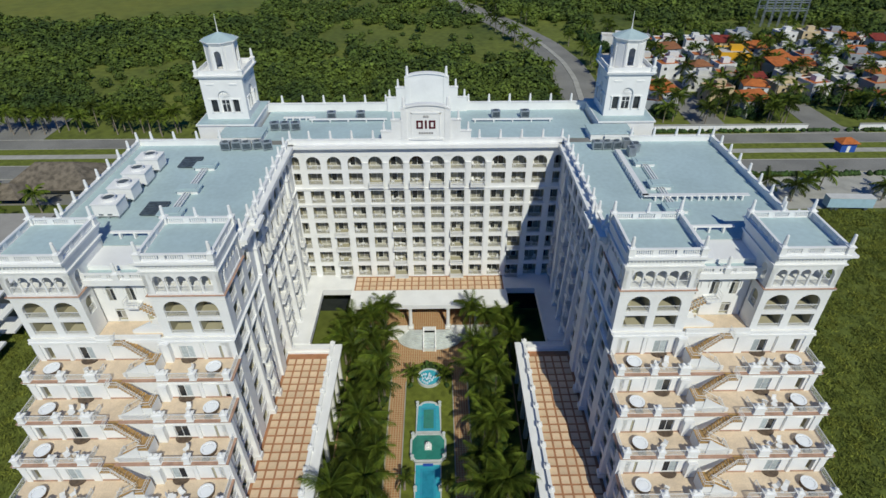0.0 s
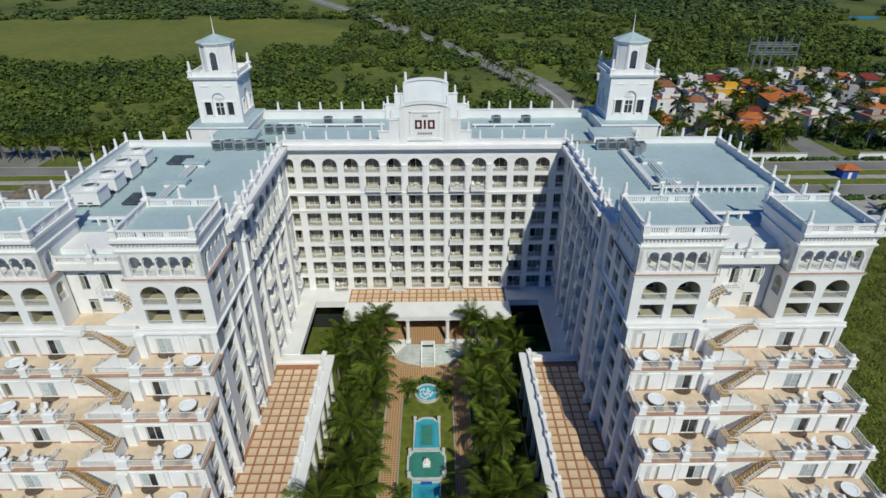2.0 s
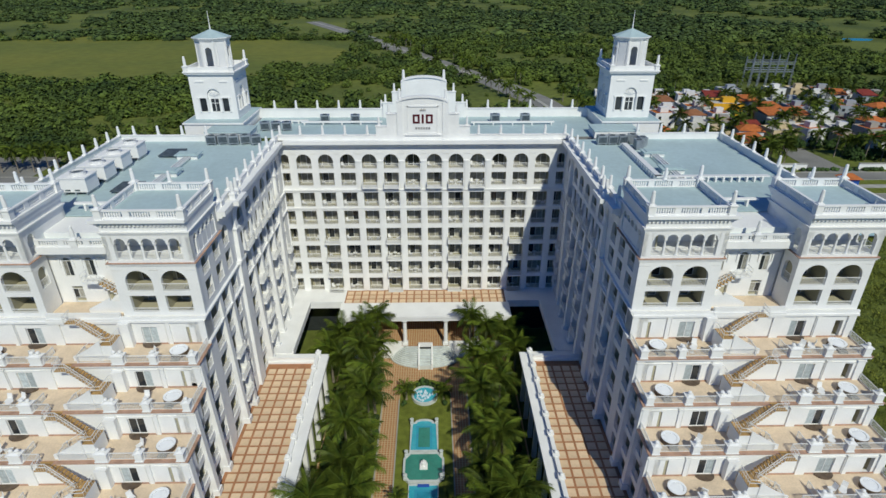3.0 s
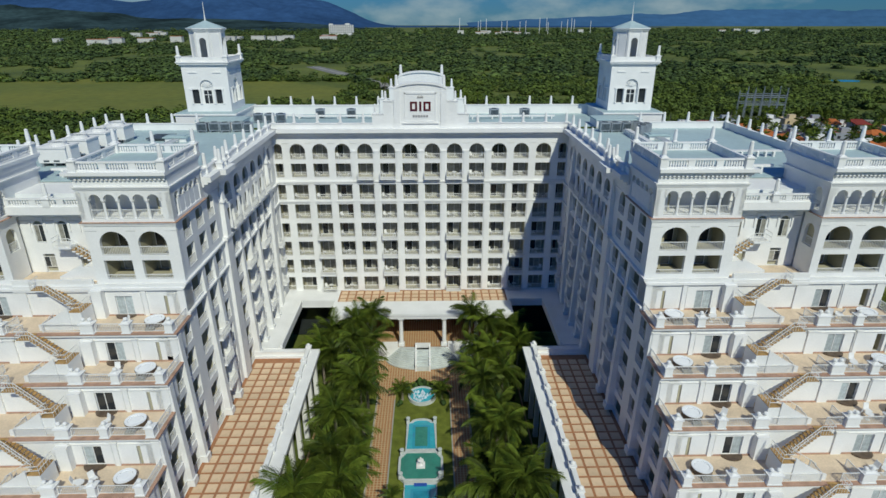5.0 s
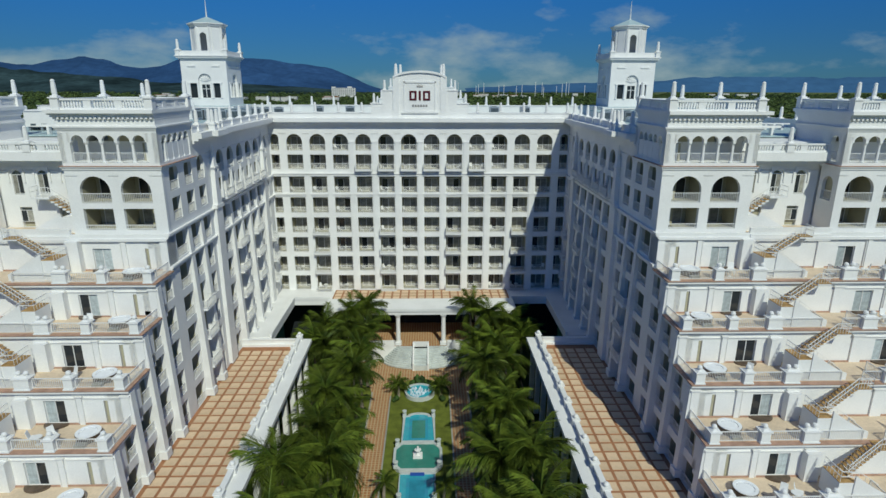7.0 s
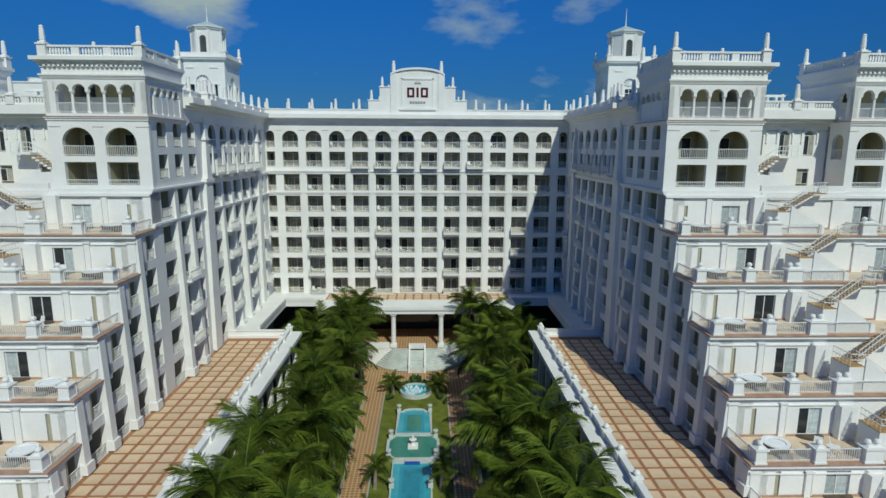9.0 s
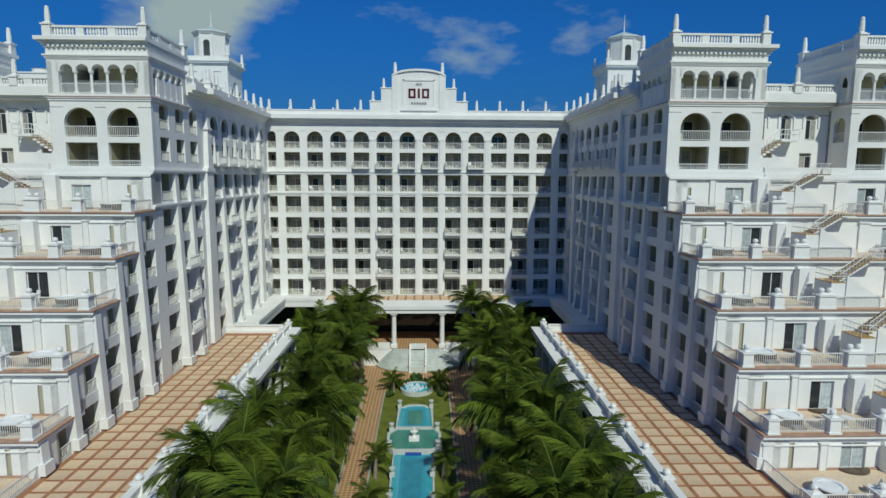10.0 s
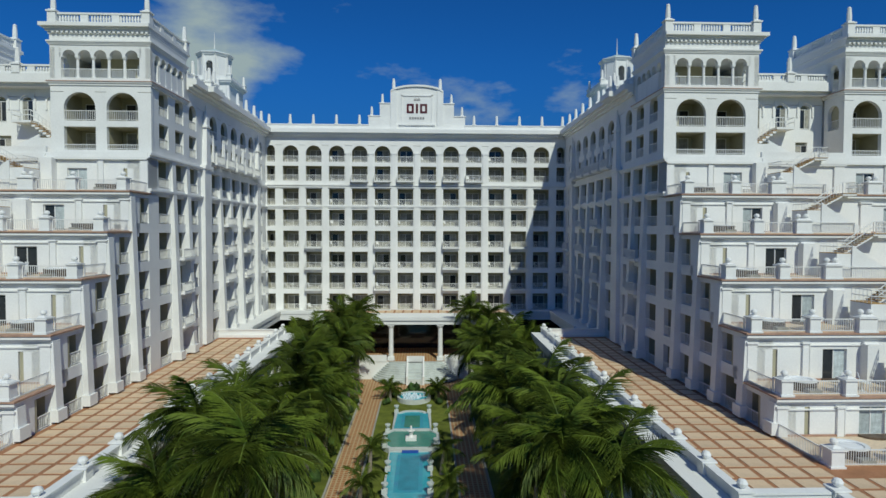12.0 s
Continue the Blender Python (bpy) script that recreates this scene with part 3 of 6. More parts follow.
for z, r in ((28.2, 0.3), (28.0, 0.18), (24.95, 0.3), (24.75, 0.18)):
    m.box(XI - r, XI, -38.7, 0.0, z, z + 0.2)
    m.cut()
pieces("pilaster", m, WHITE, wing)
# inner cornice
m = Mesh()
m.box(XI - 1.15, XI + 0.3, -30.2, -0.3, 36.75, 37.35)
m.box(XI - 0.75, XI + 0.3, -30.2, -0.3, 36.5, 36.75)
m.box(XI - 0.3, XI + 0.3, -30.2, -0.3, 36.2, 36.5)
m.box(XI - 1.8, XI - 1.15, -27.0, -23.6, 36.75, 37.35)
part("cornice", m, WHITE, wing)
m = Mesh()
m.box(XI - 0.2, XI + 0.1, -30.2, -0.2, 37.35, 37.95)
m.box(XI - 0.28, XI + 0.18, -30.2, -0.2, 37.95, 38.1)
m.cut()
for y0, y1, x0, x1 in ((-30.5, 0.6, XO - 0.35, XO), (0.25, 0.6, 31.0, XO)):
    m.box(x0, x1, y0, y1, 36.5, 38.0)
    m.box(x0 - 0.08, x1 + 0.08, y0 - 0.08, y1 + 0.08, 38.0, 38.15)
    m.cut()
pieces("parapet", m, WHITE, wing)
for k in range(8):
    finial(wing, XI - 0.05, -28.4 + 3.7 * k, 37.4, 1.0, 0.75)
finial(wing, XI - 0.9, -26.0, 37.35, 1.0, 0.75)
finial(wing, XI - 0.9, -24.6, 37.35, 1.0, 0.75)
for k in range(9):
    finial(wing, XO - 0.2, -27.5 + 3.45 * k, 38.15, 1.0)
for k in range(4):
    finial(wing, 35.5 + 3.9 * k, 0.42, 38.15, 1.0)
# body behind the balconies
m = Mesh()
m.box(XI + 2.1, XO, -34.6, 0.3, 28.2, 36.9)
m.box(XI + 2.15, 32.9, -35.1, -34.6, 28.25, 34.5)
m.box(41.4, XO - 0.1, -35.1, -34.6, 28.25, 34.5)
m.box(XI + 2.1, XO, -36.8, 0.3, 0.0, 28.2)
for k in range(5):
    m.cut()
    m.box(XI + 2.1 + 0.01 * k, XO - 0.02 - 0.01 * k, YE[k] + 2.1, -36.8, 0.0, TE[k] - 0.3)
pieces("core", m, WHITE, wing)
m = Mesh()
m.box(XI + 0.1, XO - 0.35, -30.4, 0.25, 37.0, 37.1)
m.box(33.0, 41.3, -35.9, -30.3, 36.1, 36.2)
part("roof", m, ROOF, wing, "blue-grey flat roof membrane")

# terraces
BALLPED = {}


def ball_pedestal(parent, x, y, z, double=False):
    if double not in BALLPED:
        w = 0.64 if double else 0.38
        p = Mesh()
        p.box(-w, w, -0.38, 0.38, 0, 1.0)
        p.box(-w - 0.07, w + 0.07, -0.45, 0.45, 0, 0.12)
        p.box(-w - 0.1, w + 0.1, -0.48, 0.48, 1.0, 1.1)
        p.taper(0, 0, 1.12, 1.24, w - 0.05, 0.36, w - 0.25, 0.2)
        for c in ((-0.33, 0.33) if double else (0,)):
            p.lathe([(0.08, 1.2), (0.09, 1.26), (0.2, 1.36), (0.22, 1.46), (0.17, 1.58), (0.02, 1.64)], c, 0, 10)
        BALLPED[double] = p.data("pedestal", WHITE)
    part("pedestal", BALLPED[double], None, parent, at=Matrix.Translation((x, y, z)))


def terrace(k):
    """One storey's terrace: slab, floor, front wall with doors, parapet and its stair."""
    ye, te = YE[k], TE[k]
    wy = -38.6 if k == 0 else YE[k - 1] + 0.3
    top = 28.2 if k == 0 else TE[k - 1] - 0.3
    tz = te + 0.22
    xi = XI - 0.05
    s = Mesh()
    s.box(xi, XO + 0.05, ye + 0.1, wy + 1.4, te - 0.34, te + 0.0)
    s.box(xi - 0.12, XO + 0.12, ye - 0.08, ye + 0.5, te - 0.18, te - 0.02)
    part("slab", s, WHITE, wing)
    s = Mesh()
    s.box(xi - 0.2, XO + 0.2, ye - 0.16, ye + 0.5, te + 0.04, te + 0.15)
    s.box(xi - 0.2, xi + 0.4, ye + 0.5, wy, te + 0.04, te + 0.15)
    part("edge_band", s, TERRA, wing, "terracotta slab edge band")
    s = Mesh()
    s.box(xi + 0.1, XO - 0.1, ye + 0.3, wy + 0.02, te, tz)
    part("terrace_floor", s, TANFLOOR, wing, "tan tiled terrace floor")
    s = Mesh()
    s.box(xi + 0.2, 32.9, wy - 0.14, wy - 0.02, tz, tz + 0.12)
    s.box(36.0, XO - 0.2, wy - 0.14, wy - 0.02, tz, tz + 0.12)
    part("skirting", s, TERRA, wing)
    mf = Matrix.Translation((0, wy, 0))
    h = min(2.2, top - tz - 0.3)
    facade(wing, mf, XI, XO, tz - 0.2, top, [(tz, tz + h, False, [(25.8, 0.9, False), (30.4, 1.75, False), (43.2, 1.75, False), (47.9, 0.9, False)])], depth=1.7, rails=False, win=False)
    for u in (30.4, 43.2):
        put_window(wing, mf, u, 0.22, tz, 0.87, h / 2.16, sheer=True)
    for u in (30.4, 43.2):
        s = Mesh()
        s.slab([(u + 1.05 * math.cos(math.pi + math.pi * i / 10), wy - 0.05 + 0.85 * math.sin(math.pi + math.pi * i / 10)) for i in range(11)], tz, tz + 0.13)
        part("door_step", s, TUBWOOD, wing, "dark rounded doorstep")
    s = Mesh()
    for u, w in ((24.35, 0.35), (28.2, 0.22), (32.9, 0.5), (40.6, 0.5), (45.4, 0.22), (49.05, 0.35)):
        s.box(u - w, u + w, wy - 0.18, wy, tz, top - 0.35)
        s.box(u - w - 0.1, u + w + 0.1, wy - 0.28, wy, top - 0.35, top - 0.22)
        s.cut()
    s.box(XI, 33.4, wy - 0.12, wy, top - 0.5, top - 0.42)
    s.cut()
    s.box(40.1, XO, wy - 0.12, wy, top - 0.5, top - 0.42)
    s.cut()
    s.box(32.2, 33.4, wy - 0.75, wy, tz, top - 0.35)
    pieces("pilaster", s, WHITE, wing)
    for u in (28.52, 45.08):
        s = Mesh()
        s.bar((u, wy - 0.1, tz), (u, wy - 0.1, top - 0.4), 0.04)
        part("downpipe", s, METALW, wing)
    zp = te + 0.16
    for x, d in ((24.5, False), (28.7, False), (32.5, True), (41.2, True), (44.9, False), (49.2, False)):
        ball_pedestal(wing, x, ye + 0.3, zp, d)
    for a, b in ((24.95, 28.25), (29.15, 31.8), (33.2, 37.0), (38.85, 40.5), (41.9, 44.45), (45.35, 48.75)):
        part("railing", rail_data(b - a, 0.95, 0.14, 0.014), None, wing, at=Matrix.Translation(((a + b) / 2, ye + 0.3, zp)))
    for x in (24.1, XO - 0.1):
        part("railing", rail_data(wy - ye - 0.9, 0.95, 0.14, 0.014), None, wing, at=Matrix.Translation((x, (wy + ye) / 2 + 0.35, zp)) @ Matrix.Rotation(math.pi / 2, 4, "Z"))
    # dividing rails of the middle landing
    for x in (37.0, 40.5):
        part("railing", rail_data(1.6, 0.95, 0.14, 0.014), None, wing, at=Matrix.Translation((x, ye + 1.3, zp)) @ Matrix.Rotation(math.pi / 2, 4, "Z"))


def stair(z_top, z_bot, wy):
    """A stair in two flights: open brown treads slanting out from the wall, a landing, and a lower flight behind a swept white side wall."""
    n1, n2 = 9, 11
    zl = z_top - 0.44 * (z_top - z_bot)
    xt, run1, run2 = 37.5, 0.36, 0.29
    x0 = xt - n1 * run1
    rise1, rise2 = (z_top - zl) / (n1 + 1), (zl - z_bot) / n2
    side, tr, rl = Mesh(), Mesh(), Mesh()

    def skew(f):
        return wy - 1.1 - 1.2 * f

    tr.box(xt, xt + 1.25, wy - 1.15, wy + 0.15, z_top - 0.05, z_top)
    side.box(xt, xt + 1.25, wy - 1.1, wy + 0.15, z_top - 0.22, z_top - 0.05)
    for i in range(n1):
        xa, z = xt - run1 * i, z_top - rise1 * (i + 1)
        ya, yb = skew(i / n1), skew((i + 1) / n1)
        xb = xa - run1 - 0.03
        tr.cut()
        tr.hexa([(xb, yb, z - 0.05), (xa, ya, z - 0.05), (xa, ya + 1.3, z - 0.05), (xb, yb + 1.3, z - 0.05),
                 (xb, yb, z), (xa, ya, z), (xa, ya + 1.3, z), (xb, yb + 1.3, z)])
    for off in (0.06, 1.14):
        ya, yb = skew(0) + off, skew(1) + off
        side.cut()
        side.hexa([(x0, yb, zl - 0.16), (xt, ya, z_top - 0.36), (xt, ya + 0.1, z_top - 0.36), (x0, yb + 0.1, zl - 0.16),
                   (x0, yb, zl + 0.04), (xt, ya, z_top - 0.22), (xt, ya + 0.1, z_top - 0.22), (x0, yb + 0.1, zl + 0.04)])
    # middle landing on its wall
    side.cut()
    side.box(x0 - 1.15, x0, wy - 3.0, wy - 1.0, z_bot, zl - 0.05)
    tr.cut()
    tr.box(x0 - 1.15, x0, wy - 3.0, wy - 1.0, zl - 0.05, zl)
    # lower flight
    x = x0
    for i in range(n2 - 1):
        z = zl - rise2 * (i + 1)
        side.cut()
        side.box(x, x + run2, wy - 2.95, wy - 2.02, z_bot, z - 0.04)
        tr.cut()
        tr.box(x, x + run2 + 0.03, wy - 2.95, wy - 2.02, z - 0.04, z)
        x += run2
    # swept side walls: steep at the landing, flattening towards the foot
    for ya, lift in ((wy - 3.1, 0.62), (wy - 2.02, 0.1)):
        side.cut()
        rings = []
        for i in range(11):
            xx, hh = x0 + (x + 0.35 - x0) * i / 10, z_bot + (zl - z_bot) * (1 - i / 10) ** 1.25 + lift
            rings.append([(xx, ya, z_bot), (xx, ya, hh), (xx, ya + 0.13, hh), (xx, ya + 0.13, z_bot)])
        side.strip(rings)
    # rails
    for off in (0.95, 0.5):
        rl.bar((xt, skew(0) + 0.04, z_top + off), (x0, skew(1) + 0.04, zl + off), 0.025)
        rl.bar((xt, wy - 1.1, z_top + off), (xt + 1.25, wy - 1.1, z_top + off), 0.025)
        rl.bar((xt + 1.25, wy - 1.1, z_top + off), (xt + 1.25, wy + 0.2, z_top + off), 0.025)
        rl.bar((x0 - 1.1, wy - 2.95, zl + off), (x0 - 1.1, wy - 1.05, zl + off), 0.025)
        rl.bar((x0 - 1.1, wy - 2.95, zl + off), (x0, wy - 3.03, zl + off), 0.025)
    for i in range(n1 + 1):
        f = i / n1
        xx, zz = xt + (x0 - xt) * f, z_top + (zl - z_top) * f
        rl.bar((xx, skew(f) + 0.04, zz), (xx, skew(f) + 0.04, zz + 0.95), 0.012)
    for i in range(6):
        rl.bar((xt + 0.25 * i, wy - 1.1, z_top), (xt + 0.25 * i, wy - 1.1, z_top + 0.95), 0.012)
        rl.bar((xt + 1.25, wy - 1.1 + 0.26 * i, z_top), (xt + 1.25, wy - 1.1 + 0.26 * i, z_top + 0.95), 0.012)
        rl.bar((x0 - 1.1, wy - 2.95 + 0.38 * i, zl), (x0 - 1.1, wy - 2.95 + 0.38 * i, zl + 0.95), 0.012)
        xx, zz = x0 + (x - x0) * i / 5, zl + (z_bot - zl) * (i / 5)
        rl.bar((xx, wy - 2.0, zz), (xx, wy - 2.0, zz + 0.9), 0.012)
    rl.bar((x0, wy - 2.0, zl + 0.9), (x, wy - 2.0, z_bot + 0.9), 0.025)
    st = part("handrail", rl, METALW, wing)
    pieces("stair_side", side, WHITE, st)
    pieces("tread", tr, TREAD, st)


for k in range(6):
    terrace(k)
for k in range(6):
    stair(28.3 if k == 0 else TE[k - 1] + 0.2, TE[k] + 0.22, -38.6 if k == 0 else YE[k - 1] + 0.0)

# recess between the corner towers
m = Mesh()
m.box(33.1, 41.25, -38.86, -35.2, 27.6, 28.28)
m.box(33.1, 41.25, -38.72, -38.42, 28.28, 28.9)
m.box(XI, XO, -38.9, -38.5, 27.75, 28.02)
m.box(XI, XO, -38.75, -38.5, 28.02, 28.4)
part("ledge", m, WHITE, wing)
m = Mesh()
m.box(33.1, 41.25, -38.4, -35.25, 28.28, 28.32)
part("terrace_floor", m, TANFLOOR, wing, "tan tiled terrace floor")
mr = Matrix.Translation((0, -35.2, 0))
facade(wing, mr, 33.0, 41.3, 28.3, 34.9, [(28.32, 30.4, False, [(35.5, 0.9, False), (39.2, 1.2, False)]), (31.7, 34.1, True, [(34.4, 0.9, False), (37.0, 1.0, False), (39.5, 1.0, False)])], depth=0.35, win=False, rails=False)
put_window(wing, mr, 37.0, 0.1, 31.75, 0.5, 0.95)
for u in (34.4, 39.5):
    put_window(wing, mr, u, 0.1, 31.75, 0.47, 0.9)
put_window(wing, mr, 39.2, 0.1, 28.9, 0.6, 0.55)
m = Mesh()
m.box(33.0, 41.3, -36.2, -35.2, 34.9, 35.2)
m.box(33.0, 41.3, -36.6, -35.2, 35.2, 36.05)
for u in (34.4, 37.0, 39.5):
    m.arch(u, 1.4, 33.6, 34.45, -35.32, -35.2)
    m.box(u - 0.85, u - 0.7, -35.32, -35.2, 32.9, 34.0)
    m.box(u + 0.7, u + 0.85, -35.32, -35.2, 32.9, 34.0)
part("recess_cornice", m, WHITE, wing)
balustrade(wing, (33.1, -36.3), (41.25, -36.3), 36.05, 0.85)
finial(wing, 37.1, -36.3, 36.05, 1.0, 0.9)
# small flying stair in the recess
m, tr, rl = Mesh(), Mesh(), Mesh()
m.box(35.8, 37.6, -36.6, -35.2, 31.45, 31.66)
for i in range(7):
    xx, zz = 35.8 - 0.34 * i, 31.6 - 0.24 * (i + 1)
    tr.box(xx - 0.36, xx, -36.55, -35.35, zz - 0.07, zz)
    tr.cut()
    m.cut()
    m.box(xx - 0.34, xx, -36.5, -35.4, zz - 0.3, zz - 0.07)
for off in (0.95, 0.5):
    rl.bar((35.8, -36.55, 31.66 + off), (33.4, -36.55, 29.98 + off), 0.03)
    rl.bar((35.8, -36.55, 31.66 + off), (37.6, -36.55, 31.66 + off), 0.03)
    rl.bar((37.6, -36.55, 31.66 + off), (37.6, -35.3, 31.66 + off), 0.03)
for i in range(8):
    f = i / 7
    rl.bar((35.8 - 2.4 * f, -36.55, 31.66 - 1.68 * f), (35.8 - 2.4 * f, -36.55, 32.6 - 1.68 * f), 0.018)
for xx in (36.4, 37.0, 37.6):
    rl.bar((xx, -36.55, 31.66), (xx, -36.55, 32.6), 0.018)
m.cut()
m.box(33.1, 34.4, -37.6, -35.3, 28.3, 29.85)
m.hexa([(34.4, -37.6, 28.3), (37.0, -37.6, 28.3), (37.0, -37.4, 28.3), (34.4, -37.4, 28.3), (34.4, -37.6, 30.2), (37.0, -37.6, 28.8), (37.0, -37.4, 28.8), (34.4, -37.4, 30.2)])
st = part("handrail", rl, METALW, wing)
pieces("stair_side", m, WHITE, st)
pieces("tread", tr, TREAD, st)


def side_frame(ax, x0, x1, y0, y1):
    """The frame of one of the four sides of a block: along it, into it, up."""
    return (Matrix(((1, 0, 0, 0), (0, 1, 0, y0), (0, 0, 1, 0), (0, 0, 0, 1))), Matrix(((0, -1, 0, x1), (1, 0, 0, 0), (0, 0, 1, 0), (0, 0, 0, 1))),
            Matrix(((1, 0, 0, 0), (0, -1, 0, y1), (0, 0, 1, 0), (0, 0, 0, 1))), Matrix(((0, 1, 0, x0), (1, 0, 0, 0), (0, 0, 1, 0), (0, 0, 0, 1))))[ax]


def corner_tower(x0, x1, parent):
    """The square front tower: two storeys of openings, an arcaded loggia, cornices and a pierced parapet."""
    c = (x0 + x1) / 2
    outer = x0 > 30
    y0, y1 = -38.16, -30.21
    b2 = [(c - 1.92, 2.85, False), (c + 1.92, 2.85, False)]
    mt = Matrix.Translation((0, y0, 0))
    facade(parent, mt, x0, x1, 28.0, 34.56, [(28.72, 30.82, False, b2), (31.36, 33.95, True, b2)], depth=2.75, win=False, rails=False, inner=1.95 if not outer else 0.36, ends=False)
    for u, w, _ in b2:
        part("railing", rail_data(w), None, parent, at=mt @ Matrix.Translation((u, 0.12, 31.36)))
        part("railing", rail_data(w, 0.5), None, parent, at=mt @ Matrix.Translation((u, 0.12, 28.72)))
        put_window(parent, mt, u, 2.72, 28.72, 1.0, 0.9)
        put_window(parent, mt, u, 2.72, 31.36, 1.0, 0.95)
    # side walls; the one towards the recess has an arched opening
    for ax in ((1,) if not outer else (1, 3)):
        w = Mesh()
        ms = side_frame(ax, x0, x1, y0, y1)
        if (ax == 1) != outer:
            w.box(y0 + 0.42, y0 + 0.7, 0, 0.35, 28.0, 34.56)
            w.box(y0 + 2.2, y0 + 2.75, 0, 0.35, 28.0, 34.56)
            w.box(y0 + 0.7, y0 + 2.2, 0, 0.35, 28.0, 31.36)
            w.arch(y0 + 1.45, 1.5, 33.0, 34.56, 0, 0.35)
            part("railing", rail_data(1.5), None, parent, at=ms @ Matrix.Translation((y0 + 1.45, 0.15, 31.36)))
        else:
            w.box(y0 + 0.42, y0 + 2.75, 0, 0.35, 28.0, 34.56)
        part("side_wall", w, WHITE, parent, m=ms)
    bands = Mesh()
    cornice(bands, x0, x1, y0, y1, 34.56, ((0.2, 0.1), (0.12, 0.2)))
    bands.cut()
    cornice(bands, x0, x1, y0, y1, 38.22, ((0.12, 0.08), (0.12, 0.14), (0.14, 0.22)))
    bands.cut()
    xa, xb = (x0, x1 + 0.35) if not outer else (x0 - 0.1, x1 + 0.35)
    for h0, h1, r in ((39.2, 39.42, 0.1), (39.42, 39.62, 0.25), (39.62, 39.76, 0.4), (39.76, 40.08, 0.62)):
        bands.box(xa - 0.25 * r, xb + r - 0.35, y0 - r, y1 + r, h0, h1)
    for k in range(int((x1 - x0) / 0.42)):
        bands.box(x0 + 0.1 + 0.42 * k, x0 + 0.3 + 0.42 * k, y0 - 0.26, y0 - 0.08, 39.24, 39.42)
    pieces("band", bands, WHITE, parent)
    s = Mesh()
    s.box(x0 - 0.26, x1 + 0.26, y0 - 0.26, y1 + 0.26, 34.88, 34.94)
    part("edge_band", s, TERRA, parent, "terracotta slab edge band")
    s = Mesh()
    s.box(x0, x1, y0, y1, 38.0, 39.2)
    s.cut()
    s.box(x0, x1, y0, y1, 34.94, 35.2)
    pieces("loggia_slab", s, WHITE, parent)
    s = Mesh()
    s.box(x0 + 2.6, x1 - 2.6, y0 + 3.6, y1 - 1.6, 35.2, 38.0)
    pitch, w = 1.41, 1.13
    for ax in range(4):
        lo, hi = ((x0, x1) if ax % 2 == 0 else (y0, y1))
        ms = side_frame(ax, x0, x1, y0, y1)
        recess = ax == (3 if outer else 1)
        n = 1 if recess else 5
        mid = lo + 1.5 if recess else (lo + hi) / 2
        if ax % 2:
            pitch, w = 1.28, 1.02
        else:
            pitch, w = 1.41, 1.13
        first = mid - pitch * n / 2
        for a, b in ((lo, first), (first + pitch * n, hi)):
            p = Mesh()
            p.box(a, b, 0, 0.45, 35.2, 38.0)
            part("loggia_pier", p, WHITE, parent, m=ms)
        for i in range(n):
            sub = Mesh()
            sub.arch(first + pitch * (i + 0.5), w + 0.02, 37.2, 38.0, 0, 0.4)
            part("loggia_arch", sub, WHITE, parent, m=ms)
        for i in range(n + 1):
            u = first + pitch * i
            sub = Mesh()
            sub.box(u - 0.15, u + 0.15, 0, 0.4, 37.12, 38.0)
            part("loggia_springer", sub, WHITE, parent, m=ms)
        for i in range(1, n):
            u = first + pitch * i
            part("column", COLUMN, None, parent, at=ms @ Matrix.Translation((u, 0.2, 35.2)))
        part("railing", rail_data(pitch * n), None, parent, at=ms @ Matrix.Translation((mid, 0.3, 35.2)))
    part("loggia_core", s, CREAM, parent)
    s = Mesh()
    s.box(x0 + 0.1, x1 - 0.1, y0 + 0.1, y1 - 0.1, 40.08, 40.14)
    part("roof", s, ROOF, parent, "blue-grey flat roof membrane")
    e = 0.05
    xp, xq = x0 + 0.2, x1 - 0.45
    pts = [(xp, y0 - e), (xq, y0 - e), (xq, y1 + e), (xp, y1 + e)]
    for a, b in zip(pts, pts[1:] + pts[:1]):
        balustrade(parent, a, b, 40.08, 0.98)
    for x, y in pts:
        finial(parent, x, y, 40.08, 1.0, 1.12)
    finial(parent, c, y1 + e, 41.06, 0.9)


c_ = Mesh()
c_.lathe([(0.2, 0), (0.2, 0.12), (0.14, 0.18), (0.12, 1.72), (0.19, 1.8), (0.23, 1.93)], 0, 0, 10)
COLUMN = c_.data("column", WHITE)
corner_tower(23.9, 32.95, wing)
corner_tower(41.35, 49.75, wing)
wing_l = copy_thing(wing, MIRROR)
wing_l["label"] = "white stucco hotel wing with rooftop cooling plant and terraces"

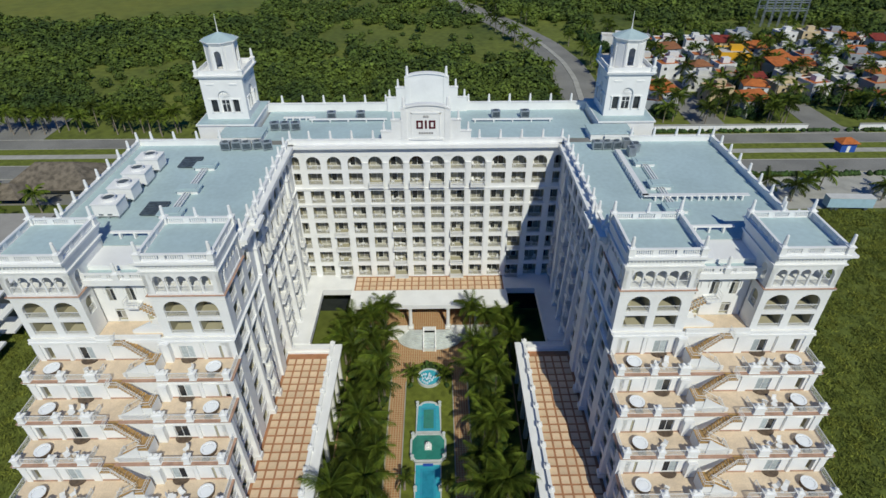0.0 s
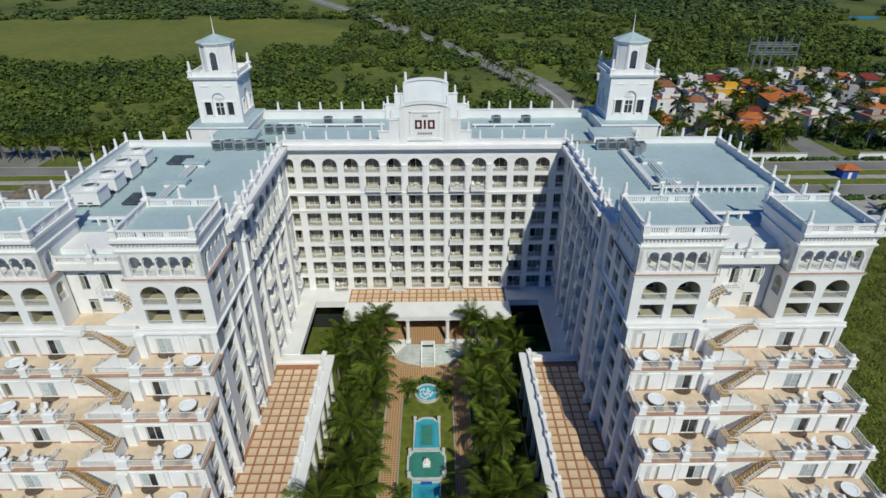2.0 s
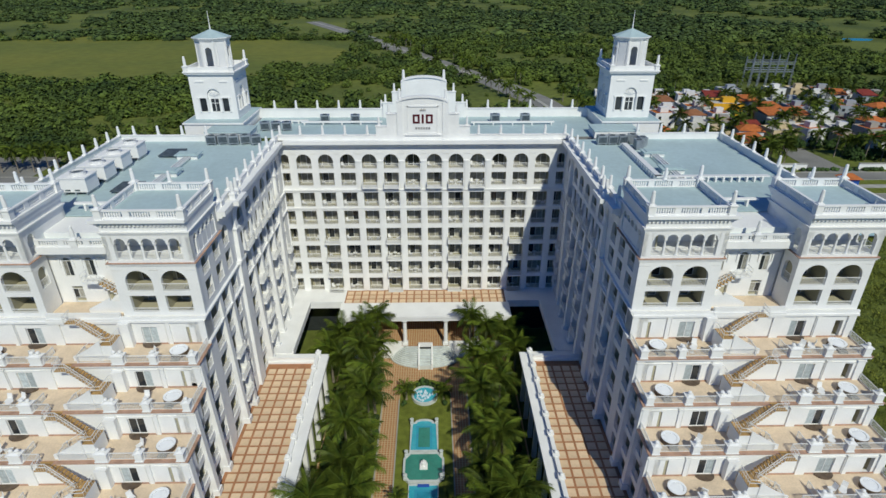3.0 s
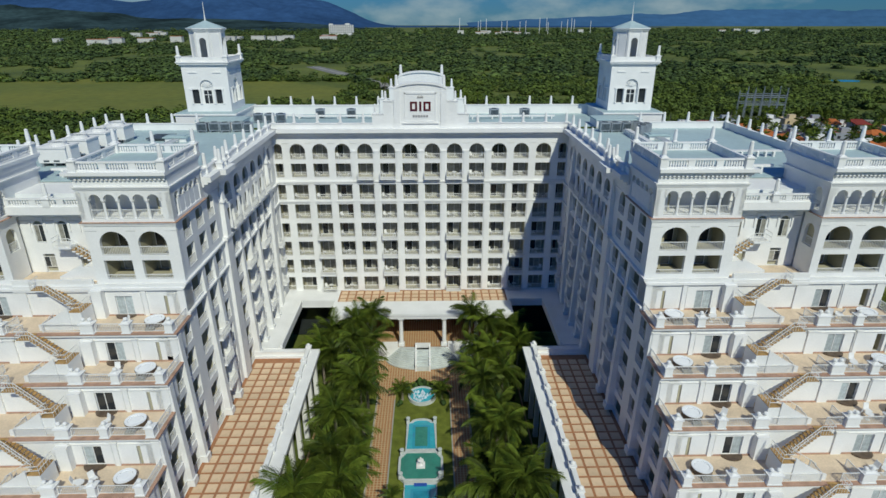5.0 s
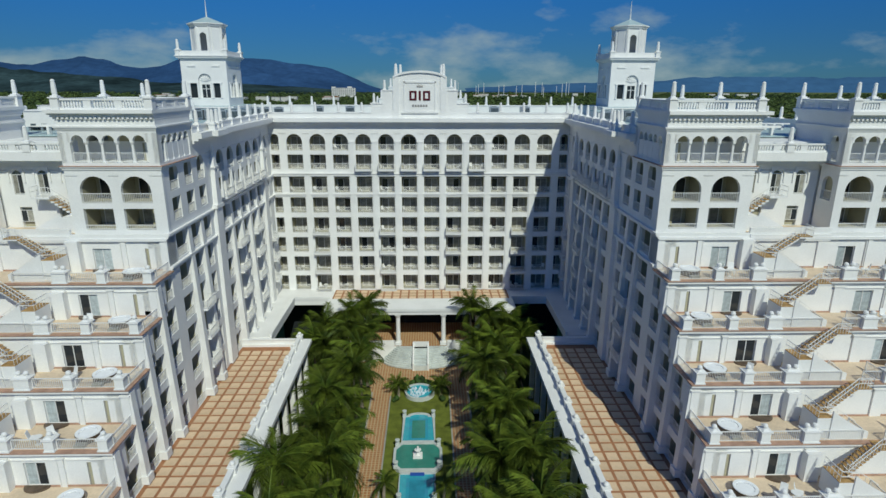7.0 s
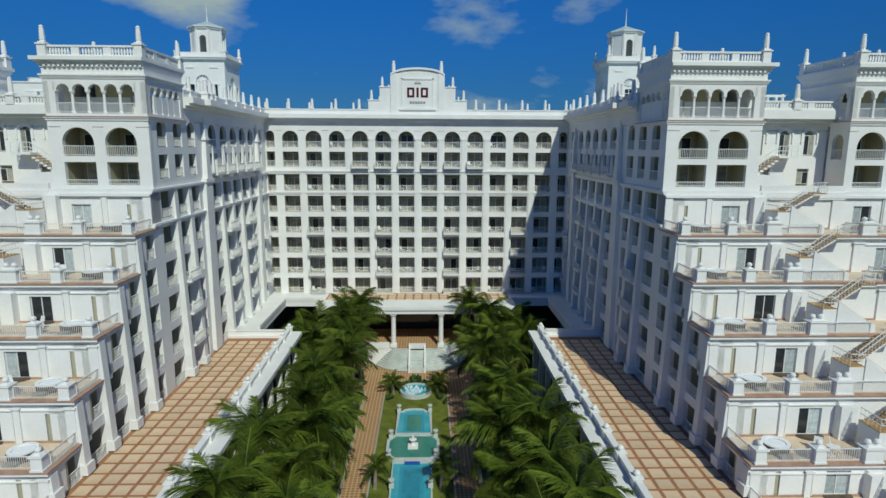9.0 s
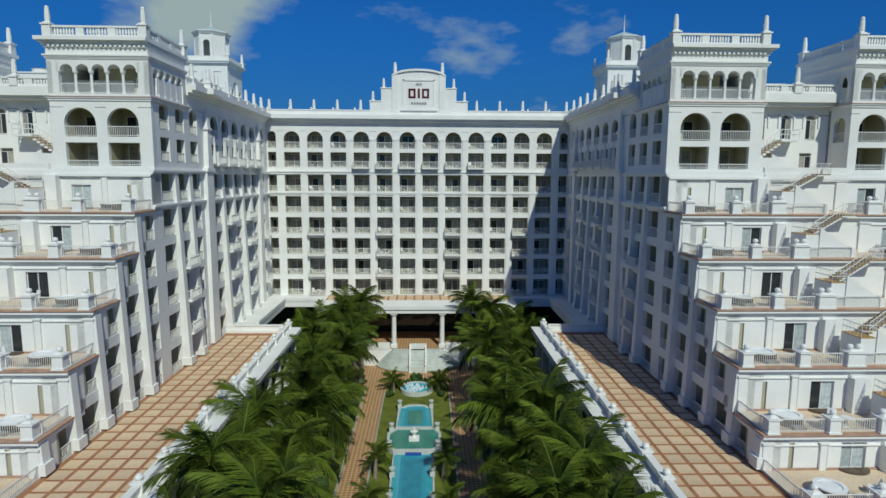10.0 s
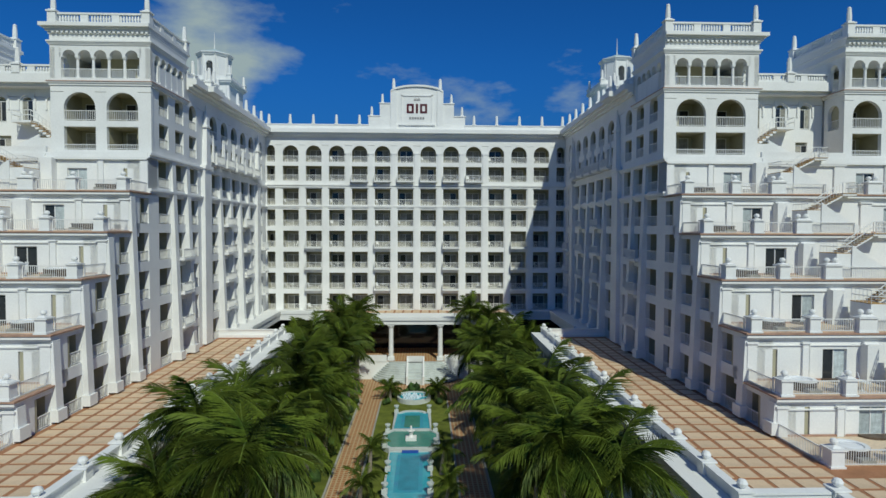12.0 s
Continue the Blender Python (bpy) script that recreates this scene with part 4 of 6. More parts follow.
# ---- bell towers ----
tower = thing("bell_tower", "white stucco bell tower with an octagonal lantern and spire", "tower", "bell towers")
TX, TY = 36.0, 11.5
m = Mesh()
m.box(TX - 5.0, TX + 5.0, TY - 6.2, TY + 5.4, 36.0, 38.6)
m.box(TX - 5.2, TX + 5.2, TY - 6.4, TY + 5.6, 38.6, 38.85)
part("base", m, WHITE, tower)
m = Mesh()
m.box(TX - 5.0, TX + 5.0, TY - 6.2, TY + 5.4, 38.85, 38.9)
part("base_roof", m, ROOF, tower)
h = 3.75
for ax in range(4):
    mm = Matrix.Translation((TX, TY, 0)) @ Matrix.Rotation(ax * math.pi / 2, 4, "Z") @ Matrix.Translation((0, -h, 0))
    w = Mesh()
    w.box(-h + 0.4, h, 0, 0.4, 38.9, 40.2)
    for a, b in ((-h + 0.4, -2.55), (2.55, h), (-1.35, -1.0), (1.0, 1.35)):
        w.box(a, b, 0, 0.4, 40.2, 42.6)
    w.box(-h + 0.4, -1.35, 0, 0.4, 42.6, 46.3)
    w.box(1.35, h, 0, 0.4, 42.6, 46.3)
    w.arch(0, 2.2, 43.0, 44.3, 0, 0.4)
    w.box(-1.35, -1.1, 0, 0.4, 42.6, 46.3)
    w.box(1.1, 1.35, 0, 0.4, 42.6, 46.3)
    w.box(-1.1, 1.1, 0, 0.4, 44.3, 46.3)
    w.box(-2.9, -1.15, -0.15, 0, 42.55, 42.75)
    w.box(1.15, 2.9, -0.15, 0, 42.55, 42.75)
    w.box(-2.7, -1.3, -0.12, 0, 45.2, 45.4)
    w.box(1.3, 2.7, -0.12, 0, 45.2, 45.4)
    part("wall", w, WHITE, tower, m=mm)
    for u in (-2.6, -1.2, 1.2, 2.6):
        w = Mesh()
        w.lathe([(0.2, 40.2), (0.15, 40.4), (0.15, 42.3), (0.22, 42.55)], u, -0.06, 8)
        part("column", w, WHITE, tower, m=mm)
    shell = Mesh()
    shell.box(-1.08, 1.08, 0.36, 0.40, 42.35, 44.28)
    for i in range(7):
        a = math.pi * (i + 0.5) / 7
        shell.bar((0, 0.3, 42.9), (1.0 * math.cos(a), 0.3, 43.0 + 1.0 * math.sin(a)), 0.07)
    part("shell_niche", shell, WHITE, tower, "white shell niche over the window", m=mm)
    gl = Mesh()
    gl.box(-0.66, 0.66, 0.30, 0.34, 40.2, 42.35)
    pane = part("window", gl, GLASS, tower, "dark tower window", m=mm)
    fr_ = Mesh()
    for a, b, c, d in ((-1.0, -0.66, 40.2, 42.35), (0.66, 1.0, 40.2, 42.35), (-0.05, 0.05, 40.3, 42.3), (-0.66, 0.66, 41.6, 41.68)):
        fr_.box(a, b, 0.26, 0.36, c, d)
    part("frame", fr_, WHITE, pane, m=mm)
    for u in (-1.95, 1.95):
        gl = Mesh()
        gl.box(u - 0.6, u + 0.6, 0.30, 0.34, 40.2, 42.6)
        part("window", gl, GLASS, tower, "dark tower window", m=mm)
m = Mesh()
m.box(TX - h + 0.42, TX + h - 0.42, TY - h + 0.42, TY + h - 0.42, 38.9, 46.2)
part("inner_room", m, WHITE, tower)
m = Mesh()
cornice(m, TX - h, TX + h, TY - h, TY + h, 46.3, ((0.25, 0.2), (0.25, 0.45), (0.2, 0.6)))
for s in (-1, 1):
    m.box(TX - h - 0.2, TX + h + 0.2, TY + s * (h + 0.1) - 0.12, TY + s * (h + 0.1) + 0.12, 47.0, 47.7)
    m.box(TX + s * (h + 0.1) - 0.12, TX + s * (h + 0.1) + 0.12, TY - h - 0.2, TY + h + 0.2, 47.0, 47.7)
part("cornice", m, WHITE, tower)
for sx in (-1, 1):
    for sy in (-1, 1):
        finial(tower, TX + sx * (h + 0.1), TY + sy * (h + 0.1), 47.0, 1.05, 0.85)
R8 = 2.75
m = Mesh()
a8 = R8 * math.sin(math.pi / 8)
for k in range(8):
    mm = Matrix.Translation((TX, TY, 0)) @ Matrix.Rotation(k * math.pi / 4, 4, "Z") @ Matrix.Translation((0, -R8 * math.cos(math.pi / 8), 0))
    w = Mesh()
    if k % 2 == 0:
        w.box(-a8, -0.55, 0, 0.25, 47.0, 51.6)
        w.box(0.55, a8, 0, 0.25, 47.0, 51.6)
        w.box(-0.55, 0.55, 0, 0.25, 47.0, 47.6)
        w.arch(0, 1.1, 50.1, 51.6, 0, 0.25)
    else:
        w.box(-a8, a8, 0, 0.25, 47.0, 51.6)
        w.box(-a8 * 0.6, a8 * 0.6, -0.1, 0, 47.2, 51.3)
    w.box(-a8, -a8 + 0.2, -0.12, 0.1, 47.0, 51.6)
    w.box(a8 - 0.2, a8, -0.12, 0.1, 47.0, 51.6)
    part("lantern_wall", w, WHITE, tower, m=mm)
m = Mesh()
m.lathe([(R8, 51.5), (R8 + 0.25, 51.7), (R8 + 0.3, 51.85), (R8 + 0.5, 52.0), (R8 + 0.5, 52.15)], TX, TY, 8, start=math.pi / 8)
part("lantern_cornice", m, WHITE, tower)
m = Mesh()
m.lathe([(R8 + 0.42, 52.15), (0.12, 53.3), (0.02, 53.35)], TX, TY, 8, start=math.pi / 8)
part("lantern_roof", m, ROOF, tower, "blue-grey lantern roof")
m = Mesh()
m.lathe([(0.14, 53.2), (0.08, 54.2), (0.03, 56.2)], TX, TY, 8)
part("spire", m, METALW, tower)
copy_thing(tower, MIRROR)

# ---- arcade roofs and portico ----
DZ = 8.12
DE = -65.3
deck = thing("arcade", "white arcade with a tiled roof terrace along the wing", "arcade", "courtyard arcades")
m = Mesh()
m.box(15.2, XI + 0.3, DE - 0.6, -19.2, DZ - 0.75, DZ - 0.06)
m.cut()
m.box(15.0, 16.9, DE - 0.8, -19.2, DZ - 0.25, DZ + 0.2)
m.cut()
m.box(21.1, XO, -72.0, DE - 0.6, DZ - 0.75, DZ - 0.06)
m.box(XI + 0.3, XO, DE - 0.6, YE[5] + 0.4, DZ - 0.75, DZ - 0.06)
m.cut()
m.box(16.9, XI, -21.3, -19.2, DZ - 0.25, DZ + 0.3)
pieces("roof_slab", m, WHITE, deck)
m = Mesh()
m.box(16.4, 16.72, DE + 0.18, -19.6, DZ, DZ + 0.72)
m.box(16.3, 16.82, DE + 0.18, -19.6, DZ + 0.72, DZ + 0.84)
m.cut()
m.box(16.4, 21.1, DE - 0.16, DE + 0.16, DZ, DZ + 0.72)
m.box(16.3, 21.0, DE - 0.26, DE + 0.26, DZ + 0.72, DZ + 0.84)
m.cut()
m.box(21.08, 21.4, -72.0, DE - 0.16, DZ, DZ + 0.72)
m.box(20.98, 21.5, -72.0, DE - 0.26, DZ + 0.72, DZ + 0.84)
m.cut()
m.box(16.9, XI, -21.0, -20.7, DZ + 0.3, DZ + 0.85)
m.box(16.9, XI, -21.1, -20.6, DZ + 0.85, DZ + 0.95)
pieces("parapet", m, WHITE, deck)
pb = Mesh()
pb.box(-0.34, 0.34, -0.34, 0.34, 0, 0.88)
pb.box(-0.42, 0.42, -0.42, 0.42, 0.88, 0.97)
pb.lathe([(0.1, 0.97), (0.12, 1.02), (0.24, 1.12), (0.26, 1.24), (0.18, 1.38), (0.02, 1.44)], 0, 0, 10)
PB = pb.data("pedestal", WHITE)
for k in range(14):
    part("pedestal", PB, None, deck, at=Matrix.Translation((16.56, DE + 3.51 * k, DZ)))
for y in (DE, DE - 3.5):
    part("pedestal", PB, None, deck, at=Matrix.Translation((21.24, y, DZ)))
m = Mesh()
m.box(16.72, XI, DE, -21.0, DZ - 0.06, DZ)
m.box(21.4, XO, -72.0, DE, DZ - 0.06, DZ)
m.box(XI, XO, DE, YE[5] + 0.3, DZ - 0.06, DZ)
part("tile_border", m, JOINT, deck, "brown tile border grid")
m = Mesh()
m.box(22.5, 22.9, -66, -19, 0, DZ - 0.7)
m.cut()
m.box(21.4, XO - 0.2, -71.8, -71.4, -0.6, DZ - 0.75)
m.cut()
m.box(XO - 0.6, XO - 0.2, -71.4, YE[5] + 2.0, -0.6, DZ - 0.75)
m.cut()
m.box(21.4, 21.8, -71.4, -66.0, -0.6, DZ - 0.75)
# same darkened cream: the shade under the deck is in the colour
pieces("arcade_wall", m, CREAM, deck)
m = Mesh()
for k in range(12):
    y = -64 + 3.95 * k
    m.box(15.5, 16.1, y - 0.3, y + 0.3, -0.4, DZ - 0.9)
    m.cut()
m.box(15.4, 16.2, -66, -19.3, DZ - 1.1, DZ - 0.7)
pieces("column", m, WHITE, deck)
t_ = Mesh()
t_.box(-0.545, 0.545, -0.565, 0.565, 0, 0.03)
TILE_D = t_.data("tile", TILE)
TPX, TPY = 1.38, 1.42
for i in range(5):
    for j in range(30):
        part("tile", TILE_D, None, deck, at=Matrix.Translation((17.48 + TPX * i, -64.28 + TPY * j, DZ)))
for i in range(16):
    for j in range(5):
        x, y = 17.48 + TPX * (i + 4), -64.28 + TPY * (j - 3)
        if x < XO - 0.7 and (i > 0 or j < 3) and y < YE[5] - 0.7:
            part("tile", TILE_D, None, deck, at=Matrix.Translation((x, y, DZ)))
deck_l = copy_thing(deck, MIRROR)

link = thing("portico", "white garden portico with columns and a tiled roof strip", "portico")
m = Mesh()
m.box(-14.8, 14.8, -9.3, 0.0, 7.7, 8.5)
m.box(-15.0, 15.0, -9.5, -4.9, 8.3, 8.75)
m.cut()
for s in (-1, 1):
    m.box(min(s * 14.8, s * 23.9), max(s * 14.8, s * 23.9), -4.9, 0.0, 7.7, 8.6)
    m.box(min(s * 20.6, s * 23.9), max(s * 20.6, s * 23.9), -19.2, -4.9, 7.7, 8.6)
    m.box(min(s * 20.5, s * 20.8), max(s * 20.5, s * 20.8), -19.2, -4.6, 8.6, 9.1)
    m.box(min(s * 14.8, s * 20.5), max(s * 14.8, s * 20.5), -5.0, -4.7, 8.6, 9.1)
    m.cut()
pieces("roof_slab", m, WHITE, link)
m = Mesh()
m.box(-14.6, 14.6, -4.8, -0.2, 8.5, 8.55)
part("tile_border", m, JOINT, link, "brown tile border grid")
for i in range(21):
    for j in range(3):
        part("tile", TILE_D, None, link, at=Matrix.Translation((-13.8 + TPX * i, -4.0 + TPY * j, 8.55)))
pc = Mesh()
pc.box(-0.5, 0.5, -0.5, 0.5, 2.4, 2.9)
pc.lathe([(0.42, 2.9), (0.36, 3.1), (0.33, 7.1), (0.45, 7.3), (0.5, 7.5)], 0, 0, 16)
pc.box(-0.5, 0.5, -0.5, 0.5, 7.5, 7.7)
PC = pc.data("column", WHITE)
for x in (-14.2, -9.0, -3.6, 3.6, 9.0, 14.2):
    part("column", PC, None, link, at=Matrix.Translation((x, -8.7, 0)))
m = Mesh()
m.box(-14.8, 14.8, -9.2, 0.2, -0.4, 2.3)
for s in (-1, 1):
    m.box(min(s * 4.2, s * 14.8), max(s * 4.2, s * 14.8), -9.3, -8.9, 2.3, 3.2)
part("floor_base", m, WHITE, link)
m = Mesh()
m.box(-14.7, 14.7, -9.15, 0.2, 2.3, 2.4)
part("floor_tiles", m, PATHT, link, "orange tiled portico floor")
m = Mesh()
m.box(-24, 24, -0.05, 0.15, -0.4, 7.7)
part("shaded_wall", m, GLASS, link, "dark glazed lobby wall")
# stairs of half-oval steps
m = Mesh()
NS = 10
for k in range(NS):
    z = 2.3 - 0.25 * k
    rx, ry = 4.0 + 0.26 * k, 1.2 + 0.24 * k
    pts = [(rx * math.cos(math.pi + math.pi * i / 24), -9.0 + ry * math.sin(math.pi + math.pi * i / 24)) for i in range(25)]
    m.slab(pts + [(rx, -8.95), (-rx, -8.95)], z - 0.25, z)
solid("garden_steps", m, POOLW, "half-oval pale stone garden steps before the portico", "steps", kind="structure")
ch = thing("water_stair", "white walled planted cascade in the middle of the steps", "fountain")
m = Mesh()
for s in (-1, 1):
    m.hexa([(s * 1.15 - 0.13, -12.6, -0.3), (s * 1.15 + 0.13, -12.6, -0.3), (s * 1.15 + 0.13, -9.4, -0.3), (s * 1.15 - 0.13, -9.4, -0.3),
            (s * 1.15 - 0.13, -12.6, 0.9), (s * 1.15 + 0.13, -12.6, 0.9), (s * 1.15 + 0.13, -9.4, 3.0), (s * 1.15 - 0.13, -9.4, 3.0)])
m.box(-1.28, 1.28, -9.5, -9.2, 2.2, 3.1)
part("side_walls", m, WHITE, ch)
m = Mesh()
for k in range(6):
    m.box(-1.02, 1.02, -12.5 + 0.5 * k, -12.0 + 0.5 * k, -0.3, 0.5 + 0.36 * k)
part("basins", m, POOLW, ch)

# ---- garden ----
G = -0.3
m = Mesh()
m.box(-15.2, 15.2, -75, -8.9, -0.6, G)
solid("pavement", m, PATHT, "small orange square tiles of the garden paths", "path", kind="structure")


def lawn(pts, name="lawn"):
    m = Mesh()
    m.slab(pts, G, G + 0.06)
    return solid(name, m, GRASS, "mown green lawn of the garden", "lawn", kind="structure")


oval = [(4.1 * math.cos(a), -19.6 + 4.4 * math.sin(a)) for a in [math.pi * k / 16 for k in range(17)]]
lawn(oval + [(-4.1, -58), (4.1, -58)])
for s in (-1, 1):
    q = [(s * 7.0, -74), (s * 7.0, -19), (s * 8.5, -14), (s * 14.9, -12), (s * 14.9, -74)]
    lawn(q if s < 0 else q[::-1])
m = Mesh()
for s in (-1, 1):
    m.box(s * 4.2 - 0.09, s * 4.2 + 0.09, -58, -20.2, G, G + 0.14)
    m.box(s * 6.9 - 0.09, s * 6.9 + 0.09, -74, -19, G, G + 0.14)
solid("kerb", m, CONC, "pale path edging stones", "kerb", kind="structure")


def pool(name, pts, inner, water, label, rimh=0.5):
    """A raised pool: stone rim, inner ledge and water."""
    p = thing(name, label, "pool")
    rim = Mesh()
    cx, cy = sum(a for a, _ in pts) / len(pts), sum(b for _, b in pts) / len(pts)
    n = len(pts)
    ins = []
    for a, b in pts:
        d = Vector((a - cx, b - cy))
        q = d * (1 - inner / d.length)
        ins.append((cx + q.x, cy + q.y))
    for i in range(n):
        j = (i + 1) % n
        rim.hexa([(*pts[i], G), (*pts[j], G), (*ins[j], G), (*ins[i], G), (*pts[i], G + rimh), (*pts[j], G + rimh), (*ins[j], G + rimh), (*ins[i], G + rimh)])
    part("rim", rim, POOLW, p, "pale stone pool rim")
    w = Mesh()
    w.slab(ins, G, G + rimh - 0.12)
    part("water", w, water, p)
    return p


def capsule(hw, y0, y1, n=8):
    return [(hw, y0), (hw, y1 - 0.9), (hw * 0.72, y1 - 0.75)] + [(hw * 0.72 * math.cos(a), y1 - 0.75 + 0.75 * math.sin(a)) for a in [math.pi * (k + 1) / (n + 1) for k in range(n)]] + [(-hw * 0.72, y1 - 0.75), (-hw, y1 - 0.9), (-hw, y0)]


AX = -0.05
pool_a = pool("garden_pool", [(AX + x, y) for x, y in capsule(2.1, -31.7, -25.1)], 0.35, WATER, "long blue garden pool with a rounded end")
pool_c = pool("garden_pool", [(AX + x, y) for x, y in [(2.05, -37.3), (-2.05, -37.3), (-2.05, -46.6), (-1.5, -47.7), (1.5, -47.7), (2.05, -46.6)][::-1]], 0.35, WATER, "long blue garden pool beside the pond")
for p, y0, y1 in ((pool_a, -31.1, -26.5), (pool_c, -46.0, -38.3)):
    m = Mesh()
    m.box(AX - 1.2, AX + 1.2, y0, y1, G + 0.38, G + 0.40)
    part("deep_floor", m, POOLB, p)
    m = Mesh()
    m.box(AX - 0.85, AX + 0.85, y0 + 0.35, y1 - 0.35, G + 0.40, G + 0.415)
    part("deep_floor", m, POOLG if p is pool_a else POOLD, p)
oc = [(2.9, -36.1), (2.9, -33.0), (2.1, -31.9), (-2.1, -31.9), (-2.9, -33.0), (-2.9, -36.1), (-2.1, -37.1), (2.1, -37.1)]
pond = pool("garden_pond", [(AX + x, y) for x, y in oc], 0.35, POOLG, "green eight-sided pond with a small white fountain", 0.6)
m = Mesh()
m.box(AX - 0.55, AX + 0.55, -35.0, -34.0, G + 0.3, G + 0.75)
m.lathe([(0.3, G + 0.75), (0.16, G + 1.0), (0.3, G + 1.3), (0.42, G + 1.4), (0.12, G + 1.45), (0.1, G + 1.8), (0.02, G + 1.9)], AX, -34.5, 12)
solid("pond_fountain", m, WHITE, "small white stone fountain standing in the pond", "fountain")
m = Mesh()
m.box(AX - 0.8, AX + 0.8, -37.9, -37.5, G + 0.4, G + 0.55)
solid("pool_plate", m, BLUEP, "dark blue plate on the pool wall", "plate")
rp = thing("round_fountain", "round blue fountain pool with white jets", "fountain")
m = Mesh()
m.lathe([(2.15, G), (2.15, G + 0.6), (1.85, G + 0.6), (1.85, G + 0.35)], AX, -19.6, 28)
part("rim", m, POOLW, rp)
m = Mesh()
m.lathe([(1.86, G + 0.36), (1.86, G + 0.45)], AX, -19.6, 28)
part("water", m, WATER, rp)
fr = random.Random(3)
m = Mesh()
for k in range(26):
    a, r = fr.uniform(0, 6.28), fr.uniform(0.2, 1.5)
    m.lathe([(0.22, G + 0.45), (0.16, G + 0.6), (0.03, G + 0.85)], AX + r * math.cos(a), -19.6 + r * math.sin(a), 6)
part("jets", m, FOAM, rp)
# urns on the pool rims
um = Mesh()
um.box(-0.24, 0.24, -0.24, 0.24, 0, 0.35)
um.lathe([(0.12, 0.35), (0.1, 0.45), (0.28, 0.7), (0.3, 0.85), (0.2, 0.86)], 0, 0, 10)
URN = um.data("stone_urn", POOLW)
for x, y in ((1.9, -26.0), (-1.9, -26.0), (2.5, -32.4), (-2.5, -32.4), (2.5, -36.6), (-2.5, -36.6), (1.88, -42.0), (-1.88, -42.0), (1.85, -46.4), (-1.85, -46.4)):
    solid("stone_urn", URN, None, "pale stone urn on the pool rim", "urn", "pool urns", at=Matrix.Translation((AX + x, y, G + 0.5)))


# ---- plants ----
def frond_data(length, droop, leaf, n, seed, wide=1.0):
    """A feather leaf: an arching stalk with many narrow leaflets on each side."""
    r = random.Random(seed)
    m = Mesh()
    pts = []
    for k in range(n + 1):
        f = k / n
        pts.append(Vector((length * (f - 0.18 * f * f * droop), 0, length * (0.55 * f - (0.55 + 0.5 * droop) * f * f))))
    for a, b in zip(pts[::4], pts[4::4]):
        m.bar(a, b, 0.028)
    for k in range(2, n):
        f = k / n
        ln = leaf * (0.45 + 1.1 * math.sin(math.pi * min(1, f * 0.9 + 0.06))) * r.uniform(0.85, 1.1)
        for s in (-1, 1):
            p = pts[k]
            tip = p + Vector((ln * r.uniform(0.35, 0.6), s * ln * r.uniform(0.45, 0.75), -ln * r.uniform(0.35, 1.1)))
            mid = (p + tip) / 2 + Vector((0, 0, ln * 0.10))
            w = Vector((0.023, 0, 0.010)) * wide
            b = len(m.v)
            m.v += [tuple(p - w), tuple(p + w), tuple(mid + w * 1.1), tuple(mid - w * 1.1), tuple(tip)]
            m.f += [(b, b + 1, b + 2, b + 3), (b + 3, b + 2, b + 4)]
    return m.data("frond", LEAFP)


FRONDS = [frond_data(3.8, 0.6, 0.9, 76, 1), frond_data(3.4, 0.95, 0.85, 72, 2), frond_data(4.0, 0.35, 0.85, 78, 3)]

LOWF = [frond_data(3.8, 0.6, 0.9, 20, 1, 3.2), frond_data(3.4, 0.95, 0.85, 18, 2, 3.2), frond_data(4.0, 0.35, 0.85, 20, 3, 3.2)]


def trunk_data(h, r0, r1, lean, seed):
    m = Mesh()
    n = 9
    b = 0
    for k in range(n + 1):
        f = k / n
        rr = r0 + (r1 - r0) * f + (0.05 if k == 0 else 0)
        for i in range(8):
            a = 2 * math.pi * i / 8
            m.v.append((rr * math.cos(a) + lean * f * f, rr * math.sin(a), h * f))
        if k:
            for i in range(8):
                j = (i + 1) % 8
                m.f.append((b - 8 + i, b - 8 + j, b + j, b + i))
        b += 8
    return m.data("trunk", BARK)


def palm_tree(x, y, z, h, scale, seed, label="tall green palm with a full feather crown in the garden", group="garden palms", nf=20):
    r = random.Random(seed)
    p = thing("palm_tree", label, "palm", group, at=Matrix.Translation((x, y, z)) @ Matrix.Rotation(r.uniform(0, 6.28), 4, "Z"))
    part("trunk", TRUNKS[int(h)], None, p, at=Matrix.Diagonal((1, 1, h / int(h), 1)))
    for k in range(nf):
        f = (k + r.uniform(-0.3, 0.3)) / nf
        az = k * 2.39996 + r.uniform(-0.25, 0.25)
        el = math.radians(74 - 112 * f)
        mt = Matrix.Translation((0.25, 0, h)) @ Matrix.Rotation(az, 4, "Z") @ Matrix.Rotation(-el, 4, "Y") @ Matrix.Rotation(r.uniform(-0.4, 0.4), 4, "X") @ Matrix.Scale(scale * r.uniform(0.85, 1.1), 4)
        part("frond", FRONDS[r.randrange(3)], None, p, at=mt)
    return p


